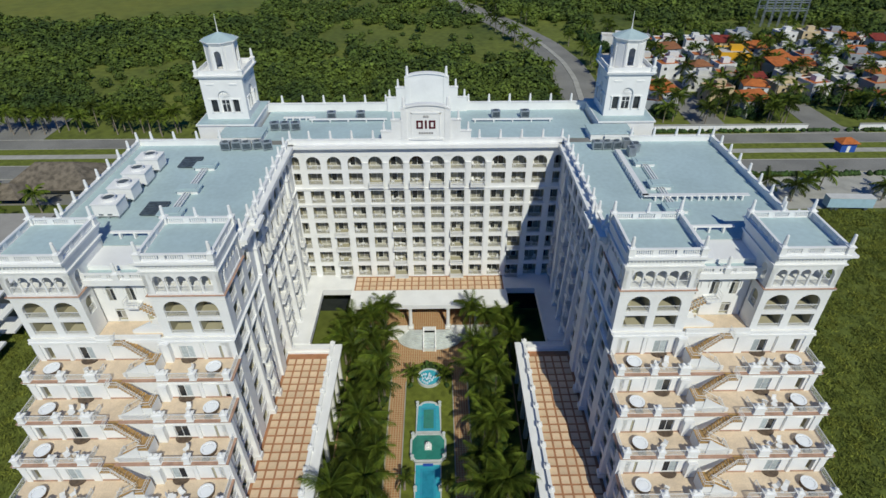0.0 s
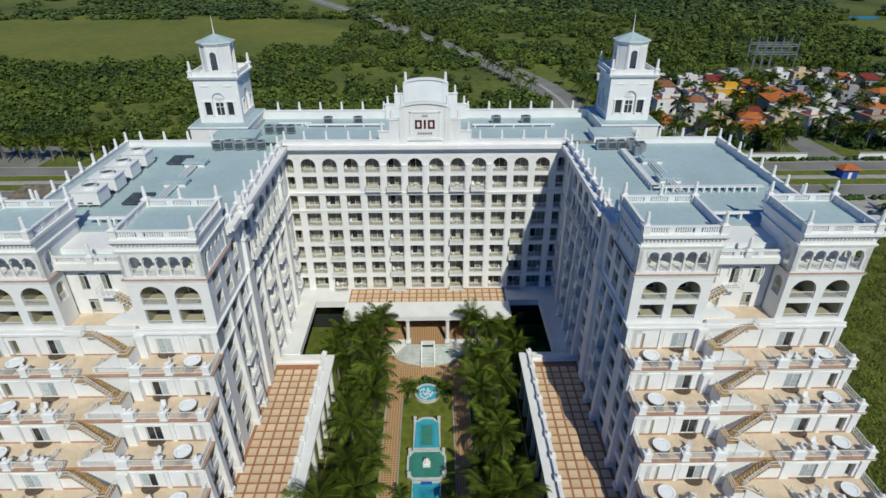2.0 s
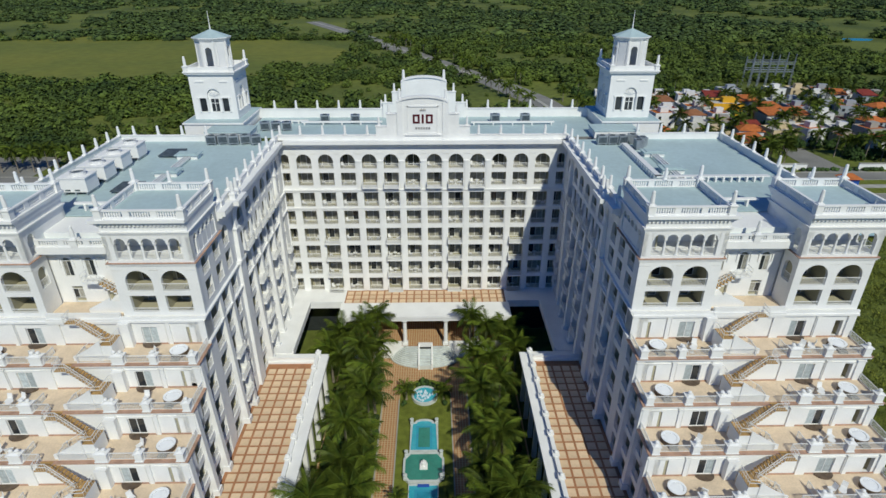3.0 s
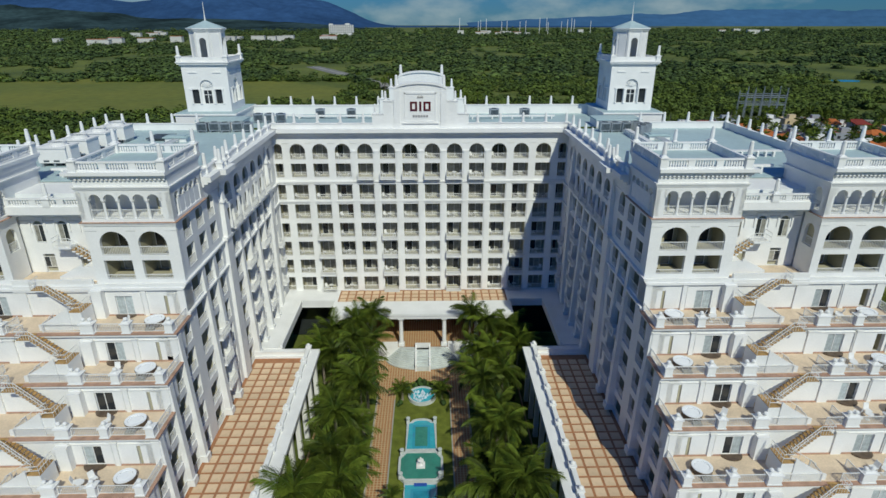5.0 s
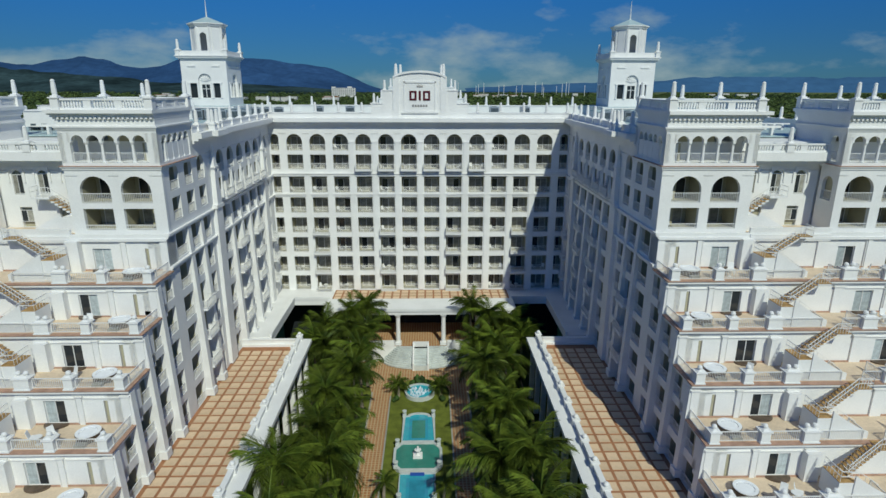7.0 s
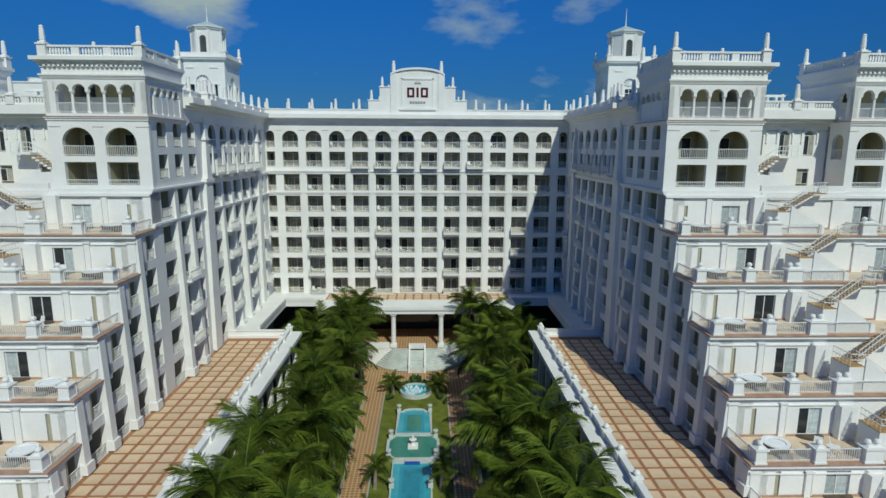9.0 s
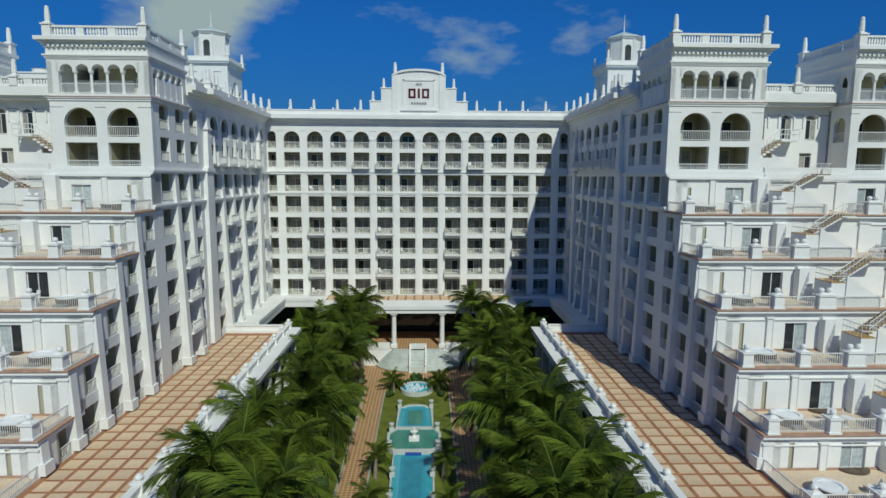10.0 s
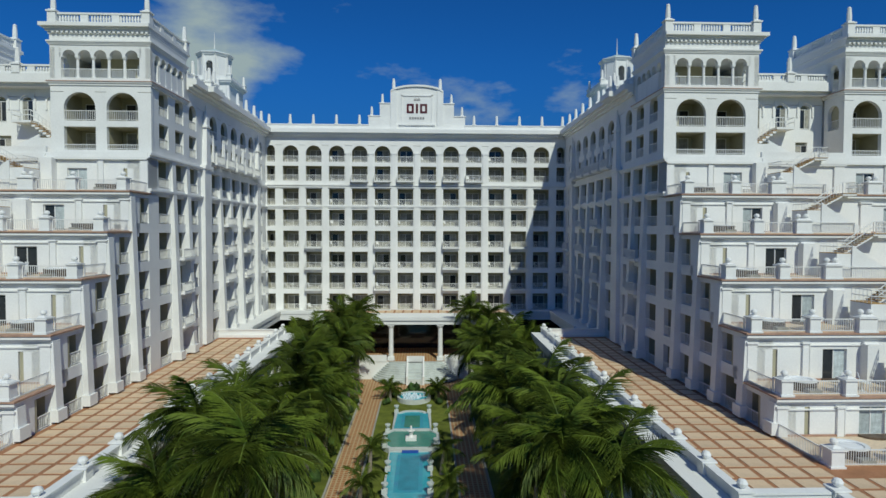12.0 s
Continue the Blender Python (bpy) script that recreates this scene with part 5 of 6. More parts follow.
TRUNKS = {h: trunk_data(h, 0.22, 0.12, 0.25, h) for h in range(1, 12)}
pr = random.Random(11)
for s in (-1, 1):
    for row, bx in ((0, 8.4), (1, 12.2)):
        y = -11.5 - 2.0 * row
        while y > -66:
            bx = (12.4 if s < 0 and y < -46 else 10.9) if row else 8.2
            palm_tree(s * (bx + pr.uniform(-0.8, 0.8)), y + pr.uniform(-0.7, 0.7), G, pr.uniform(5.6, 9.0) + (1.2 if y < -42 or y > -22 else 0), pr.uniform(0.86, 1.08) * (1.14 if y < -44 else 1.0), pr.randrange(10 ** 6))
            y -= pr.uniform(4.8, 6.4)
for x, y, h in ((-14.6, -11.0, 6.6), (-15.6, -15.5, 6.0), (-13.4, -17.5, 6.4), (13.4, -10.6, 6.6), (15.2, -14.6, 6.2)):
    palm_tree(x, y, G, h, 1.1, pr.randrange(10 ** 6))
for x, y, h in ((-3.0, -20.1, 1.6), (3.0, -20.1, 1.5), (-3.3, -18.8, 1.3), (3.2, -18.7, 1.4), (-3.5, -41.5, 2.2), (2.9, -41.8, 2.2), (-3.6, -49, 2.3), (3.0, -49, 2.2)):
    palm_tree(AX + x, y, G, h, 0.5, pr.randrange(10 ** 6), "small young palm beside the fountain", "small palms", 12)


def blob_templates(count, sub, seed, rough=0.35):
    out = []
    r = random.Random(seed)
    for c in range(count):
        bm = bmesh.new()
        bmesh.ops.create_icosphere(bm, subdivisions=sub, radius=1)
        off = Vector((r.uniform(0, 50), r.uniform(0, 50), r.uniform(0, 50)))
        for v in bm.verts:
            d = v.co.normalized()
            v.co = d * (1 + rough * noise.noise(d * 1.7 + off) + rough * 0.8 * noise.noise(d * 4.5 + off) + r.uniform(-0.16, 0.16))
        bm.verts.index_update()
        out.append((np.array([v.co for v in bm.verts]), np.array([[w.index for w in f.verts] for f in bm.faces])))
        bm.free()
    return out


def scatter_mesh(name, temps, items, mat):
    """Many blobs in one mesh. items: (x, y, z, radius across, radius up, turn)."""
    vs, fs, b = [], [], 0
    for i, (x, y, z, rx, rz, a) in enumerate(items):
        v, f = temps[i % len(temps)]
        c, s = math.cos(a), math.sin(a)
        q = np.stack([(v[:, 0] * c - v[:, 1] * s) * rx + x, (v[:, 0] * s + v[:, 1] * c) * rx + y, v[:, 2] * rz + z], 1)
        vs.append(q)
        fs.append(f + b)
        b += len(v)
    v, f = np.concatenate(vs), np.concatenate(fs)
    me = bpy.data.meshes.new(name)
    me.vertices.add(len(v))
    me.vertices.foreach_set("co", v.astype(np.float32).ravel())
    me.loops.add(f.size)
    me.loops.foreach_set("vertex_index", f.astype(np.int32).ravel())
    me.polygons.add(len(f))
    me.polygons.foreach_set("loop_start", np.arange(0, f.size, 3, dtype=np.int32))
    me.polygons.foreach_set("loop_total", np.full(len(f), 3, dtype=np.int32))
    me.update(calc_edges=True)
    me.materials.append(mat)
    return me


def leafy_templates(count, leaves, seed, size):
    """Clumps of many small leaves round a rough core, with an uneven outline."""
    out = []
    r = random.Random(seed)
    for core_v, core_f in blob_templates(count, 1, seed, 0.3):
        off = Vector((r.uniform(0, 50), r.uniform(0, 50), r.uniform(0, 50)))
        vs, fs = [core_v * 0.72], [core_f]
        b = len(core_v)
        for k in range(leaves):
            d = Vector((r.gauss(0, 1), r.gauss(0, 1), r.gauss(0.35, 1))).normalized()
            c = d * (0.92 + 0.5 * noise.noise(d * 2.2 + off) + r.uniform(-0.16, 0.12))
            nrm = (d + Vector((r.uniform(-0.7, 0.7), r.uniform(-0.7, 0.7), r.uniform(-0.3, 0.9)))).normalized()
            u = nrm.orthogonal().normalized()
            v = nrm.cross(u)
            a = r.uniform(0, 6.28)
            tri = []
            for j in range(3):
                s = size * r.uniform(0.6, 1.25)
                tri.append(c + (u * math.cos(a + 2.094 * j) + v * math.sin(a + 2.094 * j)) * s)
            vs.append(np.array(tri))
            fs.append(np.array([[b, b + 1, b + 2]]))
            b += 3
        out.append((np.concatenate(vs), np.concatenate(fs)))
    return out


def tuft_templates(count, blades, seed):
    """Tufts of thin upright grass blades."""
    out = []
    r = random.Random(seed)
    for c in range(count):
        vs, fs = [], []
        for k in range(blades):
            a, p = r.uniform(0, 6.28), Vector((r.uniform(-0.9, 0.9), r.uniform(-0.9, 0.9), -0.2))
            w = Vector((math.cos(a), math.sin(a), 0)) * r.uniform(0.06, 0.14)
            tip = p + Vector((r.uniform(-0.6, 0.6), r.uniform(-0.6, 0.6), r.uniform(0.7, 1.5)))
            vs += [p - w, p + w, tip]
            fs.append([3 * k, 3 * k + 1, 3 * k + 2])
        out.append((np.array(vs), np.array(fs)))
    return out


BL1 = blob_templates(6, 2, 9, 0.4)
LV2, LV1, LV0 = leafy_templates(8, 230, 4, 0.20), leafy_templates(8, 80, 5, 0.30), leafy_templates(8, 52, 6, 0.30)
TUFTS = tuft_templates(8, 22, 3)


def road_x(y):
    """The middle of the far road at depth y."""
    pts = ((60, 50.0), (120, 58.0), (150, 61.0), (175, 60.5), (205, 55.5), (250, 40.0), (307, 14.0), (350, -4.0), (400, -26.0), (480, -62.0), (700, -172.0))
    for (a, xa), (b, xb) in zip(pts, pts[1:]):
        if y <= b:
            return xa + (xb - xa) * (y - a) / (b - a)
    return pts[-1][1]


def open_land(x, y):
    if (x - POND[0]) ** 2 + (1.2 * (y - POND[1])) ** 2 < 28 ** 2 or abs(x - POND[0]) < 20 and POND[1] - 90 < y < POND[1]:
        return False
    if abs(x - 190) < 18 and 218 < y < 250:
        return False
    if -5 < y and abs(x - road_x(y)) < (11 if y < 260 else 7):
        return False
    if x > 62 and 40 < y < 209 + 0.05 * (x - 60) and x > road_x(y):
        return False
    if x > 56 and y < 100:
        return False
    if abs(x) < 56 and y < 34:
        return False
    if x < -52 and y < 112:
        return False
    if -640 < x < -62 and 268 + 0.02 * abs(x + 200) < y < 455 and not (x > -110 and y < 300):
        return False
    return True


vr = random.Random(21)
near, mid, far = [], [], []
for lst, count, y0, y1 in ((near, 1900, 34, 150), (mid, 8200, 150, 470)):
    while len(lst) < count:
        y = y0 + (y1 - y0) * vr.random()
        x = vr.uniform(-1, 1) * (y + 130) * 0.95
        if not open_land(x, y):
            continue
        nz = noise.noise(Vector((x * 0.016, y * 0.016, 3.0))) + 0.5 * noise.noise(Vector((x * 0.055, y * 0.055, 9.0)))
        if nz < -0.08 and vr.random() < 0.93:
            continue
        rad = vr.uniform(1.0, 2.1) if vr.random() < 0.62 else vr.uniform(2.2, 4.3)
        rad *= 1.0 + 0.35 * nz
        lst.append((x, y, -0.6 + rad * vr.uniform(0.35, 0.8), rad, rad * vr.uniform(0.65, 0.95), vr.uniform(0, 6.28)))
while len(far) < 7600:
    y = 430 + 2500 * vr.random() ** 1.7
    x = vr.uniform(-1, 1) * (y + 150) * 0.92
    if not open_land(x, y):
        continue
    nz = noise.noise(Vector((x * 0.006, y * 0.006, 8.0))) + 0.4 * noise.noise(Vector((x * 0.02, y * 0.012, 2.0)))
    if nz < -0.1 and vr.random() < 0.92:
        continue
    rad = vr.uniform(3.0, 6.5) * (1 + y / 2000)
    far.append((x, y, -0.6 + rad * 0.25, rad * 1.25, rad * vr.uniform(0.5, 0.85), vr.uniform(0, 6.28)))
tagged(new("scrub_woodland", scatter_mesh("scrub_woodland", LV2, near, LEAF)), "dense dark green tropical scrub and low trees", "woodland", kind="stuff")
tagged(new("scrub_woodland", scatter_mesh("scrub_woodland", LV1, mid, LEAF)), "dense green tropical scrub with grassy openings", "woodland", kind="stuff")
tagged(new("far_woodland", scatter_mesh("far_woodland", LV0, far, LEAFF)), "dark green woods spreading over the far plain", "woodland", kind="stuff")
# shrubs round the fountain and along the lawns
sh = []
for x, y, r in ((0, -16.6, 0.85), (2.4, -17.6, 0.5), (-2.4, -17.6, 0.5), (1.2, -17.0, 0.45), (-1.2, -17.0, 0.45), (3.3, -21.4, 0.5), (-3.3, -21.4, 0.5)):
    for k in range(7):
        sh.append((AX + x + vr.uniform(-r, r) * 0.6, y + vr.uniform(-r, r) * 0.6, G + r * 0.6 + vr.uniform(0, r * 0.6), r * 0.6, r * 0.6, vr.uniform(0, 6)))
for s in (-1, 1):
    for k in range(150):
        sh.append((s * vr.uniform(7.5, 14.6), vr.uniform(-68, -12), G + 0.3, vr.uniform(0.4, 0.9), vr.uniform(0.4, 0.8), vr.uniform(0, 6)))
tagged(new("garden_shrubs", scatter_mesh("garden_shrubs", BL1, sh, SHRUB)), "low green garden shrubs under the palms", "shrubs", kind="stuff")

# ---- far ridges ----
def ridge(name, y, x0, x1, heights, depth, mat, label, seed):
    n, mrows = 120, 8
    m = Mesh()
    for j in range(mrows + 1):
        g = j / mrows
        for i in range(n + 1):
            f = i / n
            hh = heights(f)
            hz = hh * (1 - g) * (1 + 0.16 * noise.noise(Vector((f * 14, g * 3, seed)))) + hh * 0.10 * noise.noise(Vector((f * 40, g * 9, seed)))
            m.v.append((x0 + (x1 - x0) * f, y - depth * g, max(-2, hz) if j < mrows else -2))
    for j in range(mrows):
        for i in range(n):
            a = j * (n + 1) + i
            m.f.append((a, a + 1, a + n + 2, a + n + 1))
    solid(name, m, mat, label, "mountain", kind="structure")


def bumps(lst):
    return lambda f: sum(h * math.exp(-((f - c) / w) ** 2) for c, w, h in lst)


ridge("far_mountain", 4700, -4200, 1600, bumps([(0.41, 0.075, 235), (0.49, 0.055, 150), (0.56, 0.05, 165), (0.615, 0.035, 60), (0.27, 0.07, 190), (0.14, 0.10, 200)]), 900, MOUNT, "forested mountain range coloured blue for distance haze", 2.0)
ridge("far_mountain", 4800, 300, 4400, bumps([(0.25, 0.25, 60), (0.55, 0.2, 90), (0.9, 0.25, 120)]), 300, HAZEM, "far hills coloured faint blue for haze", 5.0)
ridge("near_hill", 3300, -3600, -300, bumps([(0.12, 0.2, 130), (0.37, 0.12, 105), (0.55, 0.10, 75), (0.74, 0.1, 50), (0.88, 0.08, 24)]), 700, HILL, "dark wooded foothills coloured bluish for haze", 7.0)

# ---- roof plant ----
def cooling_unit(x, y, z, s=1.0):
    t = thing("cooling_unit", "white rooftop cooling tower with a round fan", "cooling unit", "rooftop cooling units", at=Matrix.Translation((x, y, z)) @ Matrix.Scale(s, 4))
    m = Mesh()
    m.box(-1.7, 1.7, -1.4, 1.4, 0.45, 2.2)
    m.box(-1.8, 1.8, -1.5, 1.5, 2.2, 2.35)
    part("body", m, WHITE, t)
    m = Mesh()
    for u in (-1.5, -0.1, 1.3):
        m.box(u, u + 0.25, -1.3, 1.3, 0, 0.45)
    part("support", m, METALG, t)
    m = Mesh()
    m.lathe([(0.95, 2.35), (0.9, 2.75), (1.0, 2.85), (0.85, 2.85), (0.8, 2.4)], 0.2, 0, 18)
    part("fan_ring", m, METALW, t)
    m = Mesh()
    m.lathe([(0.78, 2.62), (0.78, 2.66)], 0.2, 0, 18)
    part("fan_grille", m, DARKM, t)
    m = Mesh()
    m.box(0.1, 0.75, -1.42, -1.39, 0.6, 0.8)
    m.box(-1.1, -0.45, -1.42, -1.39, 0.6, 0.8)
    part("louvre", m, DARKM, t)
    return t


for x, y in ((-43.6, -22.6), (-43.6, -18.0), (-43.6, -13.4), (-43.6, -8.6)):
    cooling_unit(x, y, 37.1)


def ac_data():
    a = Mesh()
    a.box(-0.8, 0.8, -0.6, 0.6, 0.25, 1.5)
    a.box(-0.7, -0.5, -0.5, 0.5, 0, 0.25)
    a.box(0.5, 0.7, -0.5, 0.5, 0, 0.25)
    b = Mesh()
    b.lathe([(0.45, 1.5), (0.45, 1.58), (0.35, 1.58)], 0, 0, 14)
    c = Mesh()
    c.box(-0.65, 0.65, -0.63, -0.6, 0.4, 1.3)
    return a.data("casing", METALG), b.data("fan", DARKM), c.data("coil", DARKM)


AC = ac_data()


def ac_unit(x, y, z, a=0.0):
    t = thing("ac_unit", "grey rooftop air-conditioning unit", "air conditioner", "rooftop air conditioners", at=Matrix.Translation((x, y, z)) @ Matrix.Rotation(a, 4, "Z"))
    for n, d in zip(("casing", "fan", "coil"), AC):
        part(n, d, None, t)


for k in range(5):
    ac_unit(-34.0 + 1.75 * k, -1.6 + 0.3 * (k % 2), 37.1, 0.1 * k)
for k in range(3):
    ac_unit(28.9 + 1.6 * k, -2.6, 37.1, 0.15 * k)
    ac_unit(34.0 + 1.1 * (k % 2), -2.0 - 1.6 * k, 37.1, 1.57)
    ac_unit(-27.6 + 1.9 * k, 6.6, 37.2, 0.2)
for s in (-1, 1):
    t = thing("plant_room", "low grey-roofed rooftop plant room", "plant room", "rooftop plant rooms")
    m = Mesh()
    m.box(s * 32.2 - 3.6, s * 32.2 + 3.6, 0.8, 4.9, 37.1, 38.3)
    part("wall", m, WHITE, t)
    m = Mesh()
    m.box(s * 32.2 - 3.8, s * 32.2 + 3.8, 0.65, 5.0, 38.3, 38.5)
    part("roof", m, ROOF, t)


def roof_vent(x, y, z):
    t = thing("roof_vent", "pale flat-topped roof vent box", "roof vent", "rooftop vents", at=Matrix.Translation((x, y, z)))
    m = Mesh()
    m.box(-1.5, 1.5, -0.9, 0.9, 0, 0.6)
    part("curb", m, WHITE, t)
    m = Mesh()
    m.box(-1.75, 1.75, -1.1, 1.1, 0.6, 0.75)
    m.box(-1.2, 1.2, -0.7, 0.7, 0.75, 0.85)
    part("lid", m, ROOF, t)


for s in (-1, 1):
    for y in (-8.6, -16.3, -23.2):
        roof_vent(s * 35.1, y, 37.1)
    t = thing("pipe_run", "white pipes on short stands across the roof", "pipes", "rooftop pipes")
    for k in range(3):
        m = Mesh()
        m.bar((s * (34.6 + 0.4 * k), -22.0, 37.55), (s * (34.6 + 0.4 * k), -9.5, 37.55), 0.09)
        part("pipe", m, METALW, t)
m = Mesh()
st = thing("pipe_rack", "white pipe rack on many short posts", "pipe rack")
m.box(31.5, 32.3, -20.2, -4.5, 37.75, 37.9)
m.box(31.5, 46.8, -20.4, -19.7, 37.75, 37.9)
part("rack", m, METALW, st)
m = Mesh()
m.box(-0.12, 0.12, -0.25, 0.25, 0, 0.65)
RP = m.data("post", METALW)
for k in range(16):
    part("post", RP, None, st, at=Matrix.Translation((31.5, -19.6 + k, 37.1)))
for k in range(13):
    part("post", RP, None, st, at=Matrix.Translation((33.2 + 1.05 * k, -20.3, 37.1)))
for x0, x1 in ((32.6, 40.8), (-40.8, -32.6)):
    bt = thing("roof_beam", "long white beam on stub posts between the towers", "beam", "roof beams")
    m = Mesh()
    m.box(x0, x1, -29.0, -28.6, 37.9, 38.15)
    part("beam", m, WHITE, bt)
    for k in range(4):
        part("post", RP, None, bt, at=Matrix.Translation((x0 + 1.2 + 1.9 * k, -28.8, 37.1)) @ Matrix.Diagonal((1, 1, 1.25, 1)))
for i, (x, y) in enumerate(((-38.2, -7.0), (-38.0, -21.8))):
    t = thing("coil_panels", "dark slatted coil panels lying on the roof", "coil panels", "roof coils", at=Matrix.Translation((x, y, 37.1)))
    for k in range(5):
        m = Mesh()
        m.box(-1.5, 1.5, -1.7 + 0.75 * k, -1.1 + 0.75 * k, 0.25, 0.42)
        part("panel", m, DARKM, t)
for x0, x1, y in ((-22, -7.5, 10.2), (8.5, 23.5, 9.6), (-27, -21, 11.2)):
    bt = thing("roof_beam", "long white pipe duct on the flat roof", "duct", "roof beams")
    m = Mesh()
    m.box(x0, x1, y - 0.2, y + 0.2, 37.6, 37.85)
    part("beam", m, WHITE, bt)
    for k in range(5):
        part("post", RP, None, bt, at=Matrix.Translation((x0 + 0.5 + (x1 - x0 - 1) * k / 4, y, 37.2)))
for x in (-18, -12.5, 13, 18.5):
    ac_unit(x, 11.6, 37.2, 0.1)

# ---- terrace and balcony furniture ----
tb = [Mesh() for _ in range(4)]
tb[0].lathe([(1.12, 0), (1.12, 0.5), (1.18, 0.5), (1.18, 0.56), (0.98, 0.56)], 0, 0, 26)
tb[1].lathe([(1.14, 0.55), (1.14, 0.63), (0.82, 0.63), (0.74, 0.4), (0.7, 0.4)], 0, 0, 26)
tb[2].lathe([(0.78, 0.44), (0.78, 0.56), (0.5, 0.6)], 0, 0, 26)
tb[3].box(-0.5, 0.5, -1.75, -1.15, 0, 0.25)
TUB = [m.data(n, mt) for m, n, mt in zip(tb, ("skirt", "shell", "water", "step"), (TUBWOOD, TUBW, TUBW, CONC))]
cm = [Mesh() for _ in range(3)]
cm[0].box(-0.27, 0.27, -0.26, 0.26, 0.40, 0.44)
cm[1].hexa([(-0.26, 0.24, 0.44), (0.26, 0.24, 0.44), (0.26, 0.28, 0.44), (-0.26, 0.28, 0.44), (-0.24, 0.38, 0.95), (0.24, 0.38, 0.95), (0.24, 0.42, 0.95), (-0.24, 0.42, 0.95)])
cm[2].box(-0.025, 0.025, -0.025, 0.025, 0, 0.42)
CH = [m.data(n, CHAIRW) for m, n in zip(cm, ("seat", "backrest", "leg"))]
tm = [Mesh(), Mesh()]
tm[0].lathe([(0.38, 0.66), (0.38, 0.70)], 0, 0, 14)
tm[1].lathe([(0.24, 0), (0.05, 0.06), (0.04, 0.66)], 0, 0, 8)
TB = [tm[0].data("tabletop", CHAIRW), tm[1].data("stem", CHAIRW)]


def hot_tub(x, y, z):
    t = thing("hot_tub", "round white hot tub with a dark rim on the terrace", "hot tub", "terrace hot tubs", at=Matrix.Translation((x, y, z)) @ Matrix.Diagonal((0.84, 0.84, 1, 1)))
    for n, d in zip(("skirt", "shell", "water", "step"), TUB):
        part(n, d, None, t)


def chair(x, y, z, a, label="white plastic chair on a balcony", group="balcony chairs", s=1.0):
    t = thing("chair", label, "chair", group, at=Matrix.Translation((x, y, z)) @ Matrix.Rotation(a, 4, "Z") @ Matrix.Scale(s, 4))
    part("seat", CH[0], None, t)
    part("backrest", CH[1], None, t)
    for i in (-0.22, 0.22):
        for j in (-0.2, 0.22):
            part("leg", CH[2], None, t, at=Matrix.Translation((i, j, 0)))


def table(x, y, z, label="small round white balcony table", group="balcony tables"):
    t = thing("table", label, "table", group, at=Matrix.Translation((x, y, z)))
    part("tabletop", TB[0], None, t)
    part("stem", TB[1], None, t)


fr = random.Random(8)
for s in (-1, 1):
    for k in range(6):
        z, y = TE[k] + 0.22, YE[k]
        hot_tub(s * 26.6, y + 1.75, z)
        hot_tub(s * 46.9, y + 1.75, z)
        for x in (30.2, 43.4):
            n = fr.choice((0, 1, 2, 2))
            for c in range(n):
                chair(s * (x - 0.8 + 1.3 * c), y + 1.2 + fr.uniform(0, 0.6), z, fr.uniform(-3, 3), "white plastic chair on the terrace", "terrace chairs", 1.1)
            if n == 2:
                table(s * x, y + 0.95, z, "small round white terrace table", "terrace tables")
for k in range(8):
    zf = FL[k] if k < 6 else (29.25, 32.25)[k - 6]
    for i, x in enumerate(bays):
        if abs(x) < 5 and k == 0 or fr.random() < 0.3:
            continue
        chair(x - 0.75, 0.75 + fr.uniform(-0.2, 0.2), zf, fr.uniform(0.5, 2.4))
        if fr.random() < 0.35:
            chair(x + 0.75, 0.75 + fr.uniform(-0.2, 0.2), zf, fr.uniform(-2.4, -0.5))
        if fr.random() < 0.3:
            table(x, 0.8, zf)

# ---- roads ----
m = Mesh()
m.box(-700, 700, 61.5, 70.0, -0.6, -0.5)
m.box(-700, 700, 82.5, 90.0, -0.6, -0.5)
solid("road", m, ASPHALT, "grey asphalt dual carriageway behind the hotel", "road", kind="structure")
m = Mesh()
m.box(-700, 700, 70.2, 82.3, -0.6, -0.44)
solid("road_median", m, GRASS, "green grass strip between the carriageways", "median", kind="structure")
m = Mesh()
m.box(-700, 700, 75.0, 78.0, -0.44, -0.40)
solid("pavement", m, CONC, "pale walkway along the grass strip", "pavement", kind="structure")
m = Mesh()
for y in (61.2, 70.0, 82.3, 90.0):
    m.box(-700, 700, y, y + 0.25, -0.6, -0.40)
solid("kerb", m, CONC, "pale concrete kerbs of the avenue", "kerb", kind="structure")


def ribbon(w0, w1, z, y0=91, y1=640, step=8):
    m = Mesh()
    ys = list(range(y0, y1, step))
    b = 0
    for y in ys:
        c, sl = road_x(y), (road_x(y + 4) - road_x(y - 4)) / 8
        nx, ny = 1 / math.hypot(1, sl), -sl / math.hypot(1, sl)
        for w in (w0, w1):
            m.v += [(c + w * nx, y + w * ny, -0.6), (c + w * nx, y + w * ny, z)]
    for i in range(len(ys) - 1):
        a = 4 * i
        m.f += [(a + 1, a + 3, a + 7, a + 5), (a, a + 1, a + 5, a + 4), (a + 2, a + 6, a + 7, a + 3)]
    return m


